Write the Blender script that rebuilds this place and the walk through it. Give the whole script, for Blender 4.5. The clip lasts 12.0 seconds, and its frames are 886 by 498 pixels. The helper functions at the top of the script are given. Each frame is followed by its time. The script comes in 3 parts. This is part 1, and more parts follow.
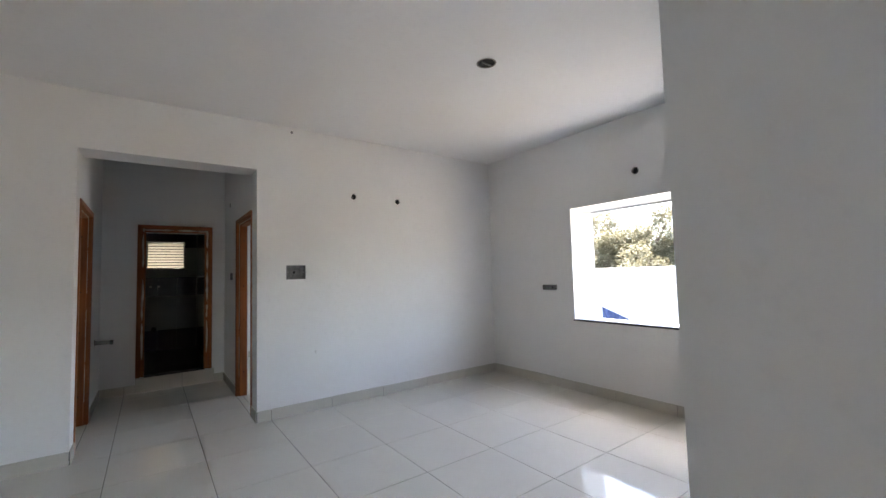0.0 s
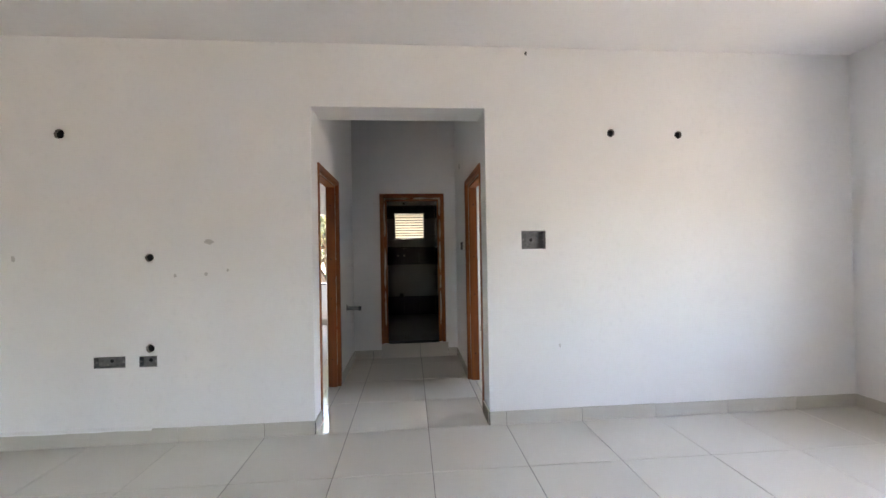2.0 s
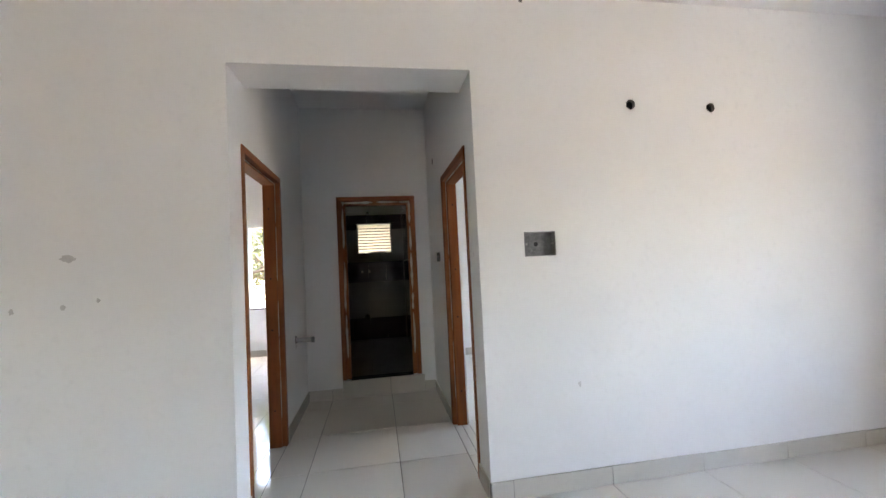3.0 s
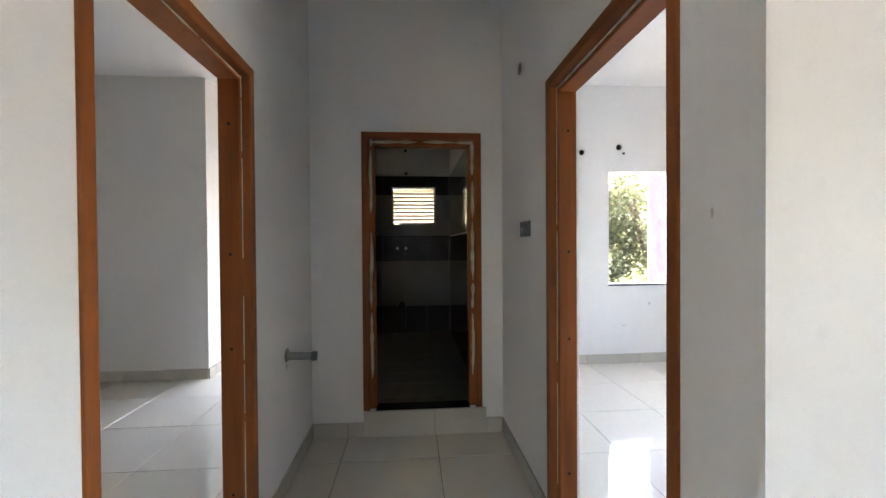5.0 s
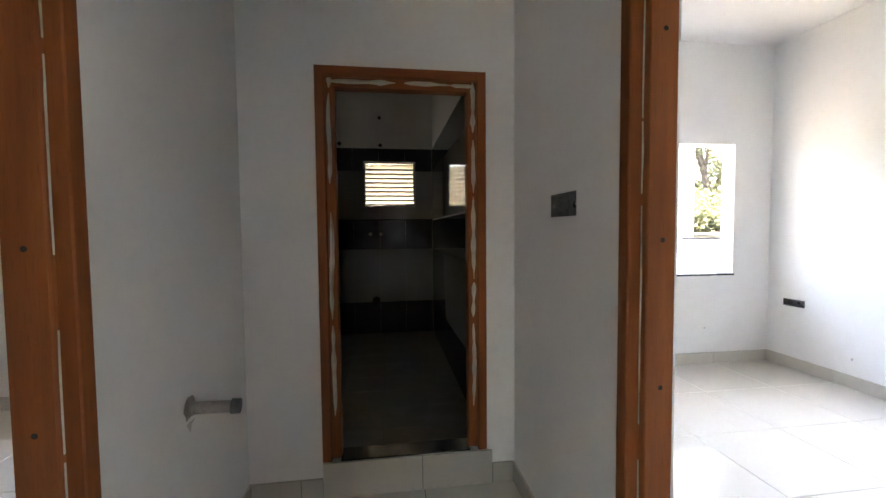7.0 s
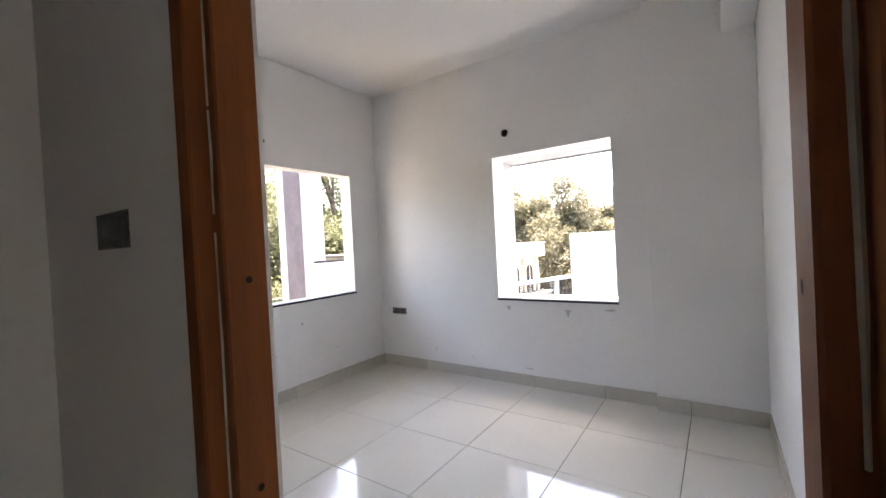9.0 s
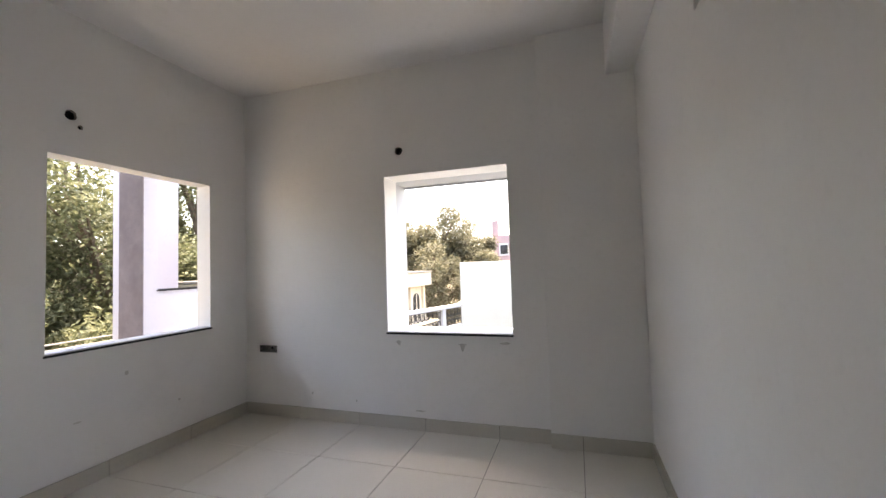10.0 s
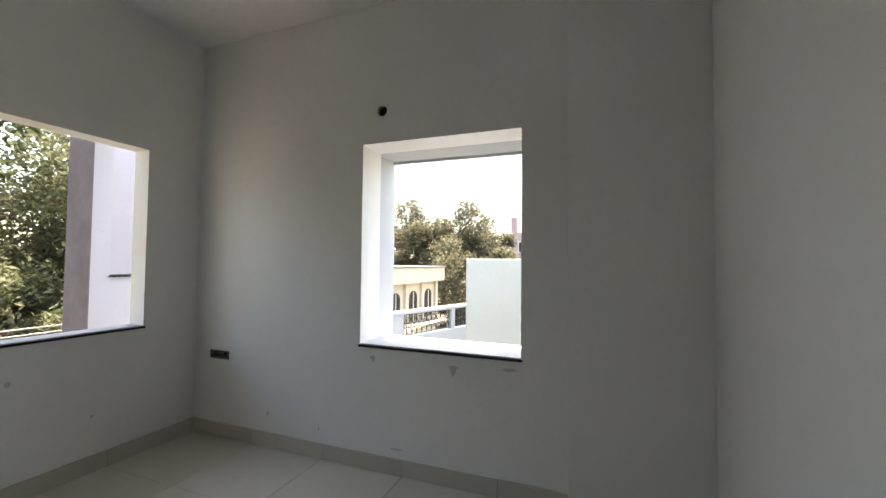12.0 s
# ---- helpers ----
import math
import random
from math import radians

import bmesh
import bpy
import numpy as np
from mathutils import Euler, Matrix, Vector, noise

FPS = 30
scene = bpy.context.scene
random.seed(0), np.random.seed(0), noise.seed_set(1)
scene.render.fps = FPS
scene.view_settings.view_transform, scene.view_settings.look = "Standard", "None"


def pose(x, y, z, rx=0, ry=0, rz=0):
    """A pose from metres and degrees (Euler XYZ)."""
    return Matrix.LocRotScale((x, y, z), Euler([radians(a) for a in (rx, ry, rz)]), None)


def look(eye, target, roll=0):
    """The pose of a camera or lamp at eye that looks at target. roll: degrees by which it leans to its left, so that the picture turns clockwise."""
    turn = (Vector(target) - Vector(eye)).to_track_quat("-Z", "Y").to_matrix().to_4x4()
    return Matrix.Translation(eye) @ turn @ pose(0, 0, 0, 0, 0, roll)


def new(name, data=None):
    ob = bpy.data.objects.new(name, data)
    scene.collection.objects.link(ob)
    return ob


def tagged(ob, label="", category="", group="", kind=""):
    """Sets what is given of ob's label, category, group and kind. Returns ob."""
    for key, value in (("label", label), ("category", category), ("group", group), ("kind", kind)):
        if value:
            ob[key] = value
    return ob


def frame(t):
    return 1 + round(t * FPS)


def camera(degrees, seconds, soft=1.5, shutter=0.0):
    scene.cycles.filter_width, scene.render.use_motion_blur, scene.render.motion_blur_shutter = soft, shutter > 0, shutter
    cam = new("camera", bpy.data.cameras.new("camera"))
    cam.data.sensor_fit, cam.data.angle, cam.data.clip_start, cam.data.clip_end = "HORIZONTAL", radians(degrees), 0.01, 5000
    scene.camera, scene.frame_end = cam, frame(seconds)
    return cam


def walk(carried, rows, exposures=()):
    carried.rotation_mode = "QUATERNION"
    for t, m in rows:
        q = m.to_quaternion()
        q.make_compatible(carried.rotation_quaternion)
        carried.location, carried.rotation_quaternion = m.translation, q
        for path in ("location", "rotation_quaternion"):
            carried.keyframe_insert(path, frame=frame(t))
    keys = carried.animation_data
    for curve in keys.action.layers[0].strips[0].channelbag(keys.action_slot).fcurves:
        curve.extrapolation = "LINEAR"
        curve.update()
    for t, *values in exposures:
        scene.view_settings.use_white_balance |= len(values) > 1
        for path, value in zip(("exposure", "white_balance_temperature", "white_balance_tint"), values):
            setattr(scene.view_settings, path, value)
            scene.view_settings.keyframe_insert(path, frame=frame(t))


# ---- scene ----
cam = camera(95.5, 12.0)
PATH = [
    (0, (0.142, 0.897, 1.382), (1.318, 2.511, 1.505), -1.6),
    (0.5, (0.25, 1.113, 1.378), (1.082, 2.928, 1.493), -1.5),
    (1, (0.344, 1.414, 1.345), (0.949, 3.318, 1.445), -1.0),
    (1.5, (0.356, 1.714, 1.361), (0.725, 3.679, 1.406), -2.8),
    (2, (0.395, 2.063, 1.361), (0.556, 4.057, 1.373), -1.0),
    (2.5, (0.362, 2.485, 1.376), (0.658, 4.463, 1.353), 1.4),
    (3, (0.409, 2.918, 1.343), (0.735, 4.89, 1.422), -2.8),
    (5, (0.347, 4.485, 1.336), (0.502, 6.474, 1.314), -0.4),
    (5.5, (0.319, 4.767, 1.322), (0.462, 6.76, 1.253), -2.4),
    (6, (0.333, 4.987, 1.337), (0.356, 6.986, 1.384), -3.8),
    (6.5, (0.334, 5.17, 1.328), (0.418, 7.167, 1.266), -2.6),
    (8.5, (0.4, 5.469, 1.355), (1.742, 6.952, 1.362), -0.3),
    (9, (0.639, 5.531, 1.349), (2.289, 6.66, 1.323), -3.0),
    (9.5, (0.82, 5.602, 1.33), (2.561, 6.587, 1.328), -2.5),
    (10, (0.961, 5.729, 1.339), (2.858, 6.354, 1.43), -1.8),
    (10.5, (1.12, 5.762, 1.317), (3.101, 6.036, 1.347), -2.3),
    (11, (1.355, 5.744, 1.355), (3.322, 6.093, 1.435), -2.0),
    (11.5, (1.536, 5.762, 1.345), (3.456, 6.323, 1.364), 0.3),
    (12, (1.778, 5.812, 1.347), (3.646, 6.525, 1.415), 0.6),
]
# exposure follows the phone's own brightening and darkening
EXPOSURES = [(0.0, 4.4, 6900, 12), (0.5, 3.8, 7300, 19), (1.0, 3.9, 7600, 22), (1.5, 5.1, 7300, 18), (3.0, 5.15, 7100, 13), (5.0, 5.5, 7300, 12), (5.5, 5.3, 7400, 11), (6.5, 5.65, 7500, 12), (8.5, 4.55, 7500, 14), (9.5, 4.0, 8100, 17), (10.0, 3.58, 8200, 15), (11.0, 3.4, 8100, 9), (12.0, 3.15, 8100, 7)]
walk(cam, [(t, look(eye, target, roll)) for t, eye, target, roll in PATH], EXPOSURES)

# ---- daylight ----
TO_SUN = Vector((0.165, 0.06, 0.985)).normalized()
world = bpy.data.worlds.new("sky")
scene.world = world
world.use_nodes = True
wn = world.node_tree
sky = wn.nodes.new("ShaderNodeTexSky")
sky.sky_type, sky.sun_disc = "NISHITA", False
sky.sun_elevation = math.asin(TO_SUN.z)
sky.sun_rotation = math.atan2(TO_SUN.x, TO_SUN.y)
sky.dust_density = 3.0
wn.nodes["Background"].inputs["Strength"].default_value = 0.15
wn.links.new(sky.outputs["Color"], wn.nodes["Background"].inputs["Color"])
sun = new("sun", bpy.data.lights.new("sun", "SUN"))
sun.data.energy, sun.data.angle, sun.data.color = 2.2, radians(0.6), (1.0, 0.95, 0.86)
sun.matrix_world = look((0, 0, 30), Vector((0, 0, 30)) - TO_SUN)


# ---- materials ----
def mat(name, colour, rough=0.6, spec=0.5, vary=0.06, scale=3.0, fine=60.0, bump=0.05, depth=0.002, metal=0.0, stain=None, per_object=0.0, stretch=(1, 1, 1), cast=None):
    """Principled surface with mottling at two scales, fine relief and an optional stain colour."""
    m = bpy.data.materials.new(name)
    m.use_nodes = True
    nt = m.node_tree
    N, L = nt.nodes, nt.links
    b = N["Principled BSDF"]
    b.inputs["Roughness"].default_value = rough
    b.inputs["Specular IOR Level"].default_value = spec
    b.inputs["Metallic"].default_value = metal
    geo = N.new("ShaderNodeNewGeometry")
    mp = N.new("ShaderNodeMapping")
    mp.inputs["Scale"].default_value = stretch
    L.new(geo.outputs["Position"], mp.inputs["Vector"])

    def noise_at(s, detail):
        n = N.new("ShaderNodeTexNoise")
        n.inputs["Scale"].default_value, n.inputs["Detail"].default_value = s, detail
        L.new(mp.outputs["Vector"], n.inputs["Vector"])
        return n

    big, small = noise_at(scale, 5), noise_at(fine, 4)

    def mix(a, c, f):
        x = N.new("ShaderNodeMix")
        x.data_type = "RGBA"
        for key, v in (("Factor", f), ("A", a), ("B", c)):
            sock = [s for s in x.inputs if s.name == key and (s.type == "RGBA" or key == "Factor" and s.type == "VALUE")][0]
            if hasattr(v, "links"):
                L.new(v, sock)
            else:
                sock.default_value = v
        return [o for o in x.outputs if o.type == "RGBA"][0]

    def ramp(src, lo, hi):
        r = N.new("ShaderNodeMapRange")
        r.inputs["From Min"].default_value, r.inputs["From Max"].default_value = lo, hi
        L.new(src, r.inputs["Value"])
        return r.outputs["Result"]

    dark = tuple(c * (1 - vary * 2) for c in colour) + (1,)
    light = tuple(min(1, c * (1 + vary)) for c in colour) + (1,)
    col = mix(dark, light, ramp(big.outputs["Fac"], 0.3, 0.7))
    col = mix(col, tuple(c * (1 - vary * 2.5) for c in colour) + (1,), ramp(small.outputs["Fac"], 0.55, 0.85))
    if stain:
        col = mix(col, tuple(stain) + (1,), ramp(noise_at(scale * 0.7 + 0.9, 8).outputs["Fac"], 0.62, 0.80))
    if per_object:
        oi = N.new("ShaderNodeObjectInfo")
        col = mix(col, tuple(c * (1 - per_object) for c in colour) + (1,), oi.outputs["Random"])
    L.new(col, b.inputs["Base Color"])
    if bump:
        bp = N.new("ShaderNodeBump")
        bp.inputs["Strength"].default_value, bp.inputs["Distance"].default_value = bump, depth
        L.new(small.outputs["Fac"], bp.inputs["Height"])
        L.new(bp.outputs["Normal"], b.inputs["Normal"])
    return m


M_WALL = mat("wall_paint", (0.85, 0.84, 0.82), 0.55, 0.3, 0.02, 1.2, 25, 0.25, 0.0015, stain=(0.80, 0.79, 0.77))
M_CEIL = mat("ceiling_paint", (0.85, 0.84, 0.83), 0.7, 0.2, 0.02, 0.8, 20, 0.2, 0.0015)
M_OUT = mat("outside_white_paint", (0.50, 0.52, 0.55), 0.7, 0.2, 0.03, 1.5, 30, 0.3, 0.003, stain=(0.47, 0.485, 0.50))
M_TILE = mat("vitrified_tile", (0.70, 0.665, 0.59), 0.06, 0.5, 0.025, 2.0, 45, 0.0, per_object=0.03)
M_SKIRT = mat("skirting_tile", (0.60, 0.565, 0.49), 0.22, 0.5, 0.04, 3.0, 45, 0.02, per_object=0.08, stain=(0.50, 0.48, 0.43))
M_GROUT = mat("grout", (0.16, 0.15, 0.13), 0.9, 0.2, 0.1, 8, 60, 0.2)
M_WOOD = mat("door_frame_wood", (0.29, 0.088, 0.022), 0.6, 0.3, 0.16, 2.2, 24, 0.25, 0.002, stretch=(9, 9, 0.7), stain=(0.20, 0.055, 0.016))
M_WOODF = mat("door_frame_head_wood", (0.29, 0.088, 0.022), 0.6, 0.3, 0.16, 2.2, 24, 0.25, 0.002, stretch=(0.8, 0.8, 9), stain=(0.20, 0.055, 0.016))
M_PUTTY = mat("putty", (0.62, 0.55, 0.48), 0.8, 0.2, 0.14, 9, 60, 0.5, 0.003, stain=(0.42, 0.26, 0.16))
M_HOLE = mat("dark_conduit", (0.03, 0.03, 0.03), 0.8, 0.2, 0.3, 30, 90, 0.3)
M_CHIP = mat("chipped_plaster", (0.34, 0.31, 0.28), 0.95, 0.1, 0.25, 25, 90, 0.8, 0.006)
M_METAL = mat("galvanised_box", (0.20, 0.20, 0.20), 0.5, 0.5, 0.2, 25, 90, 0.2, metal=0.6, stain=(0.38, 0.37, 0.36))
M_GRANITE = mat("black_granite", (0.022, 0.022, 0.026), 0.15, 0.5, 0.3, 30, 160, 0.0)
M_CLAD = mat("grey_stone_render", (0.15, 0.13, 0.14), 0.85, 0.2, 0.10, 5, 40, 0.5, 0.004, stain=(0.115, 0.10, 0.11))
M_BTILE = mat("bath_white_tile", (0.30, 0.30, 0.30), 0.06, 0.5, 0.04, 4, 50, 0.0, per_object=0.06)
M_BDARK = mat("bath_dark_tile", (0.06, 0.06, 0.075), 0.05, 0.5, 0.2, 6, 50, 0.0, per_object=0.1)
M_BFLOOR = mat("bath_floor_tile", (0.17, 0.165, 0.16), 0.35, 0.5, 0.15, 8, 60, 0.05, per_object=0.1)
M_GLASS = bpy.data.materials.new("frosted_louver_glass")
M_GLASS.use_nodes = True
gn = M_GLASS.node_tree
gt, gg, gm = gn.nodes.new("ShaderNodeBsdfTranslucent"), gn.nodes.new("ShaderNodeBsdfGlossy"), gn.nodes.new("ShaderNodeMixShader")
gt.inputs["Color"].default_value = (0.62, 0.55, 0.43, 1)
gg.inputs["Roughness"].default_value = 0.15
gm.inputs["Fac"].default_value = 0.12
gn.links.new(gt.outputs[0], gm.inputs[1])
gn.links.new(gg.outputs[0], gm.inputs[2])
gn.links.new(gm.outputs[0], gn.nodes["Material Output"].inputs["Surface"])
M_ALU = mat("window_aluminium", (0.35, 0.34, 0.33), 0.4, 0.5, 0.08, 10, 60, 0.0, metal=0.7)
# White render with the dim blue of its shaded face put into the colour.
M_NEIGH = mat("white_render_blue_shade", (0.38, 0.425, 0.435), 0.75, 0.2, 0.04, 1.2, 25, 0.3, 0.003, stain=(0.34, 0.385, 0.395))
# White wing walls; the lavender cast of their shade is mixed into the paint.
M_WING = mat("white_paint_lavender_shade", (0.44, 0.43, 0.475), 0.75, 0.2, 0.03, 1.2, 25, 0.3, 0.003, stain=(0.41, 0.40, 0.44))
M_GROUND = mat("dry_earth", (0.21, 0.18, 0.13), 0.95, 0.1, 0.2, 0.3, 6, 0.6, 0.03, stain=(0.12, 0.13, 0.06))
M_BARK = mat("bark", (0.13, 0.10, 0.075), 0.9, 0.2, 0.25, 4, 30, 0.8, 0.02)
M_CREAM = mat("cream_house_paint", (0.50, 0.45, 0.36), 0.8, 0.2, 0.06, 1.0, 12, 0.3, 0.005, stain=(0.40, 0.36, 0.28))
M_ROOF = mat("roof_screed", (0.20, 0.19, 0.18), 0.9, 0.2, 0.15, 2, 12, 0.3)
M_DARKWIN = mat("dark_window", (0.04, 0.04, 0.045), 0.2, 0.5, 0.2, 3, 20, 0.0)
M_IRON = mat("wrought_iron", (0.02, 0.02, 0.02), 0.5, 0.5, 0.1, 10, 60, 0.0)
M_MAUVE = mat("mauve_house_paint", (0.33, 0.24, 0.25), 0.8, 0.2, 0.06, 1.0, 12, 0.2)
M_BLUE = mat("blue_tarpaulin", (0.05, 0.09, 0.22), 0.6, 0.3, 0.2, 6, 40, 0.4, 0.004)
M_SMUDGE = mat("grey_smudge", (0.64, 0.62, 0.59), 0.8, 0.1, 0.10, 14, 70, 0.2)
M_PIPE = mat("pvc_pipe", (0.33, 0.32, 0.30), 0.5, 0.4, 0.15, 12, 60, 0.2)


def leaf_material(name, colour, other):
    m = bpy.data.materials.new(name)
    m.use_nodes = True
    nt = m.node_tree
    b = nt.nodes["Principled BSDF"]
    g = nt.nodes.new("ShaderNodeNewGeometry")
    r = nt.nodes.new("ShaderNodeValToRGB")
    r.color_ramp.elements[0].color = (*colour, 1)
    r.color_ramp.elements[1].color = (*other, 1)
    nt.links.new(g.outputs["Random Per Island"], r.inputs["Fac"])
    nt.links.new(r.outputs["Color"], b.inputs["Base Color"])
    b.inputs["Roughness"].default_value = 0.6
    b.inputs["Specular IOR Level"].default_value = 0.25
    t, mx = nt.nodes.new("ShaderNodeBsdfTranslucent"), nt.nodes.new("ShaderNodeMixShader")
    mx.inputs["Fac"].default_value = 0.4
    nt.links.new(r.outputs["Color"], t.inputs["Color"])
    nt.links.new(b.outputs[0], mx.inputs[1])
    nt.links.new(t.outputs[0], mx.inputs[2])
    nt.links.new(mx.outputs[0], nt.nodes["Material Output"].inputs["Surface"])
    return m


M_LEAF = leaf_material("green_leaves", (0.07, 0.082, 0.04), (0.18, 0.185, 0.105))
M_LEAF_DRY = leaf_material("dry_olive_leaves", (0.08, 0.08, 0.046), (0.18, 0.165, 0.11))


# ---- mesh helpers ----
def add_box(bm, x0, y0, z0, x1, y1, z1):
    v = [bm.verts.new((x, y, z)) for x in (x0, x1) for y in (y0, y1) for z in (z0, z1)]
    for q in ((0, 1, 3, 2), (4, 6, 7, 5), (0, 4, 5, 1), (2, 3, 7, 6), (0, 2, 6, 4), (1, 5, 7, 3)):
        bm.faces.new([v[i] for i in q])
    return v


def finish(bm, bevel=0.0):
    bmesh.ops.recalc_face_normals(bm, faces=bm.faces)
    if bevel:
        bmesh.ops.bevel(bm, geom=list(bm.edges), offset=bevel, segments=2, affect="EDGES", profile=0.5)


def part(name, bm, material, parent=None, label=""):
    me = bpy.data.meshes.new(name)
    bm.to_mesh(me)
    bm.free()
    me.materials.append(material)
    ob = new(name, me)
    if parent:
        ob.parent = parent
    return tagged(ob, label)


def block(name, x0, y0, z0, x1, y1, z1, material, parent=None, label="", bevel=0.0):
    bm = bmesh.new()
    add_box(bm, x0, y0, z0, x1, y1, z1)
    finish(bm, bevel)
    return part(name, bm, material, parent, label)


def structure(ob, label, category):
    return tagged(ob, label, category, kind="structure")


def wall(name, axis, a0, a1, u0, u1, z0, z1, holes=(), material=None, label="white painted plaster wall"):
    """A wall with thickness a0..a1 along axis, from u0 to u1 and z0 to z1, with rectangular openings (u0, u1, z0, z1) right through."""
    us = sorted({u0, u1, *[v for h in holes for v in h[:2] if u0 < v < u1]})
    zs = sorted({z0, z1, *[v for h in holes for v in h[2:] if z0 < v < z1]})

    def solid(i, j):
        if not (0 <= i < len(us) - 1 and 0 <= j < len(zs) - 1):
            return False
        u, z = (us[i] + us[i + 1]) / 2, (zs[j] + zs[j + 1]) / 2
        return not any(h[0] < u < h[1] and h[2] < z < h[3] for h in holes)

    bm = bmesh.new()
    seen = {}

    def vert(a, u, z):
        key = (a, u, z)
        if key not in seen:
            seen[key] = bm.verts.new((a, u, z) if axis == "x" else (u, a, z))
        return seen[key]

    for i in range(len(us) - 1):
        for j in range(len(zs) - 1):
            if not solid(i, j):
                continue
            p, q, r, s = us[i], us[i + 1], zs[j], zs[j + 1]
            for a in (a0, a1):
                bm.faces.new([vert(a, p, r), vert(a, q, r), vert(a, q, s), vert(a, p, s)])
            for di, dj, e in ((-1, 0, ((p, r), (p, s))), (1, 0, ((q, r), (q, s))), (0, -1, ((p, r), (q, r))), (0, 1, ((p, s), (q, s)))):
                if not solid(i + di, j + dj):
                    (ua, za), (ub, zb) = e
                    bm.faces.new([vert(a0, ua, za), vert(a0, ub, zb), vert(a1, ub, zb), vert(a1, ua, za)])
    finish(bm)
    return structure(part(name, bm, material or M_WALL), label, "wall")


# ---- plan ----
YN, YS2 = 5.17, 5.28          # wall between living room and bedroom
XE, XB, XO = 4.115, 4.10, 4.34  # east wall, living and bedroom faces, outside
XL, XR = -0.343, 0.99         # hall faces
YH, YB = 7.305, 8.80          # bathroom front wall, bedroom north wall
ZL, ZB = 2.96, 3.08           # ceilings
BACK = 10.07
LEFTDOOR, RIGHTDOOR = (5.376, 6.308), (5.404, 6.345)
DOORTOP = 2.10
BATHDOOR = (0.006, 0.838, 0.18, 2.117)
EWIN, NWIN = (6.216, 7.282, 0.80, 2.137), (2.532, 3.694, 0.878, 2.13)
LWIN = (1.75, 3.80, 0.816, 2.10)
LOUVER = (0.08, 0.68, 1.608, 2.126)
AWIN = (-1.64, -0.56, 0.78, 2.10)


def hole(u, z, r=0.03):
    return (u - r, u + r, z - r, z + r)


NB_BOXES = [(1.267, 1.462, 1.368, 1.512), ]
NA_BOXES = [(-1.903, -1.684, 0.556, 0.638), (-1.590, -1.466, 0.555, 0.634)]
N_HOLES_R = [(2.014, 2.287, 0.034), (2.582, 2.276, 0.033)]
N_HOLES_L = [(-2.115, 2.256, 0.038), (-1.510, 1.352, 0.032), (-1.512, 0.690, 0.032)]
E_BOX, E_HOLE = (8.440, 8.644, 0.585, 0.651), (7.14, 2.35, 0.038)
LE_BOX, LE_HOLE = (4.037, 4.258, 1.150, 1.211), (2.999, 2.375, 0.04)
H_BOX, H_HOLE = (6.62, 6.845, 1.378, 1.466), (6.822, 2.367, 0.035)
NR_HOLES = [(2.651, 2.401, 0.036), (2.705, 2.336, 0.016), (2.225, 2.34, 0.032)]
LR_HOLE = (-3.01, 2.34, 0.038)

wall("wall_north_left", "y", YN, YS2, -3.6, XL, 0, ZB + 0.1, NA_BOXES + [hole(*h) for h in N_HOLES_L])
wall("wall_north_right", "y", YN, YS2, XR, XE, 0, ZB + 0.1, NB_BOXES + [hole(*h) for h in N_HOLES_R])
wall("wall_hall_left", "x", -0.465, XL, YS2, BACK + 0.13, 0, ZB + 0.1, [(*LEFTDOOR, -1, DOORTOP)])
wall("wall_hall_right", "x", XR, 1.115, YS2, BACK + 0.13, 0, ZB + 0.1, [(*RIGHTDOOR, -1, DOORTOP), H_BOX, hole(*H_HOLE)])
wall("wall_bathroom_front", "y", YH, 7.42, XL, XR, 0, ZB + 0.1, [BATHDOOR])
wall("wall_bathroom_back", "y", BACK, BACK + 0.13, XL, XR, 0, ZB + 0.1, [LOUVER])
wall("wall_bedroom_north", "y", YB, YB + 0.15, 1.115, XO, 0, ZB + 0.1, [NWIN] + [hole(*h) for h in NR_HOLES])
wall("wall_bedroom_east", "x", XB, XO, YS2, YB, 0, ZB + 0.1, [EWIN, E_BOX, hole(*E_HOLE)])
wall("wall_living_east", "x", XE, XO, -2.2, YS2, 0, ZB + 0.1, [LWIN, LE_BOX, hole(*LE_HOLE)])
wall("wall_living_west", "x", -3.72, -3.6, -2.2, 8.82, 0, ZB + 0.1)
# The opening is unseen, added to let skylight into the living room.
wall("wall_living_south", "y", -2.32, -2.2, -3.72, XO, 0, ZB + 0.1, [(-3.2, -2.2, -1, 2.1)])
wall("wall_left_room_north", "y", 8.70, 8.82, -3.6, -1.70, 0, ZB + 0.1, [hole(*LR_HOLE)])
wall("wall_alcove_west", "x", -1.82, -1.70, 8.82, 9.90, 0, ZB + 0.1)
wall("wall_alcove_north", "y", 9.90, 10.03, -1.82, -0.465, 0, ZB + 0.1, [AWIN])
wall("wall_entry", "x", 0.90, 1.02, -2.2, 1.235, 0, ZL)
# Unseen wall added beside the south opening to block direct sun.
structure(block("balcony_side_wall", -3.72, -3.9, -3.4, -3.50, -2.32, ZB + 0.1, M_OUT), "added unseen white wall that keeps sun off the south opening", "wall")
structure(block("hall_header_beam", XL, YN, 2.475, XR, 5.48, ZB + 0.1, M_WALL), "white plastered beam over the hall opening", "beam")
structure(block("bedroom_beam", 1.115, YS2, 2.69, XB, 5.47, ZB + 0.1, M_WALL, bevel=0.004), "white plastered ceiling beam along the wall", "beam")
structure(block("bedroom_column", 4.045, YS2, 0, XB, 5.957, ZB + 0.1, M_WALL, bevel=0.004), "shallow white plastered column in the corner", "column")
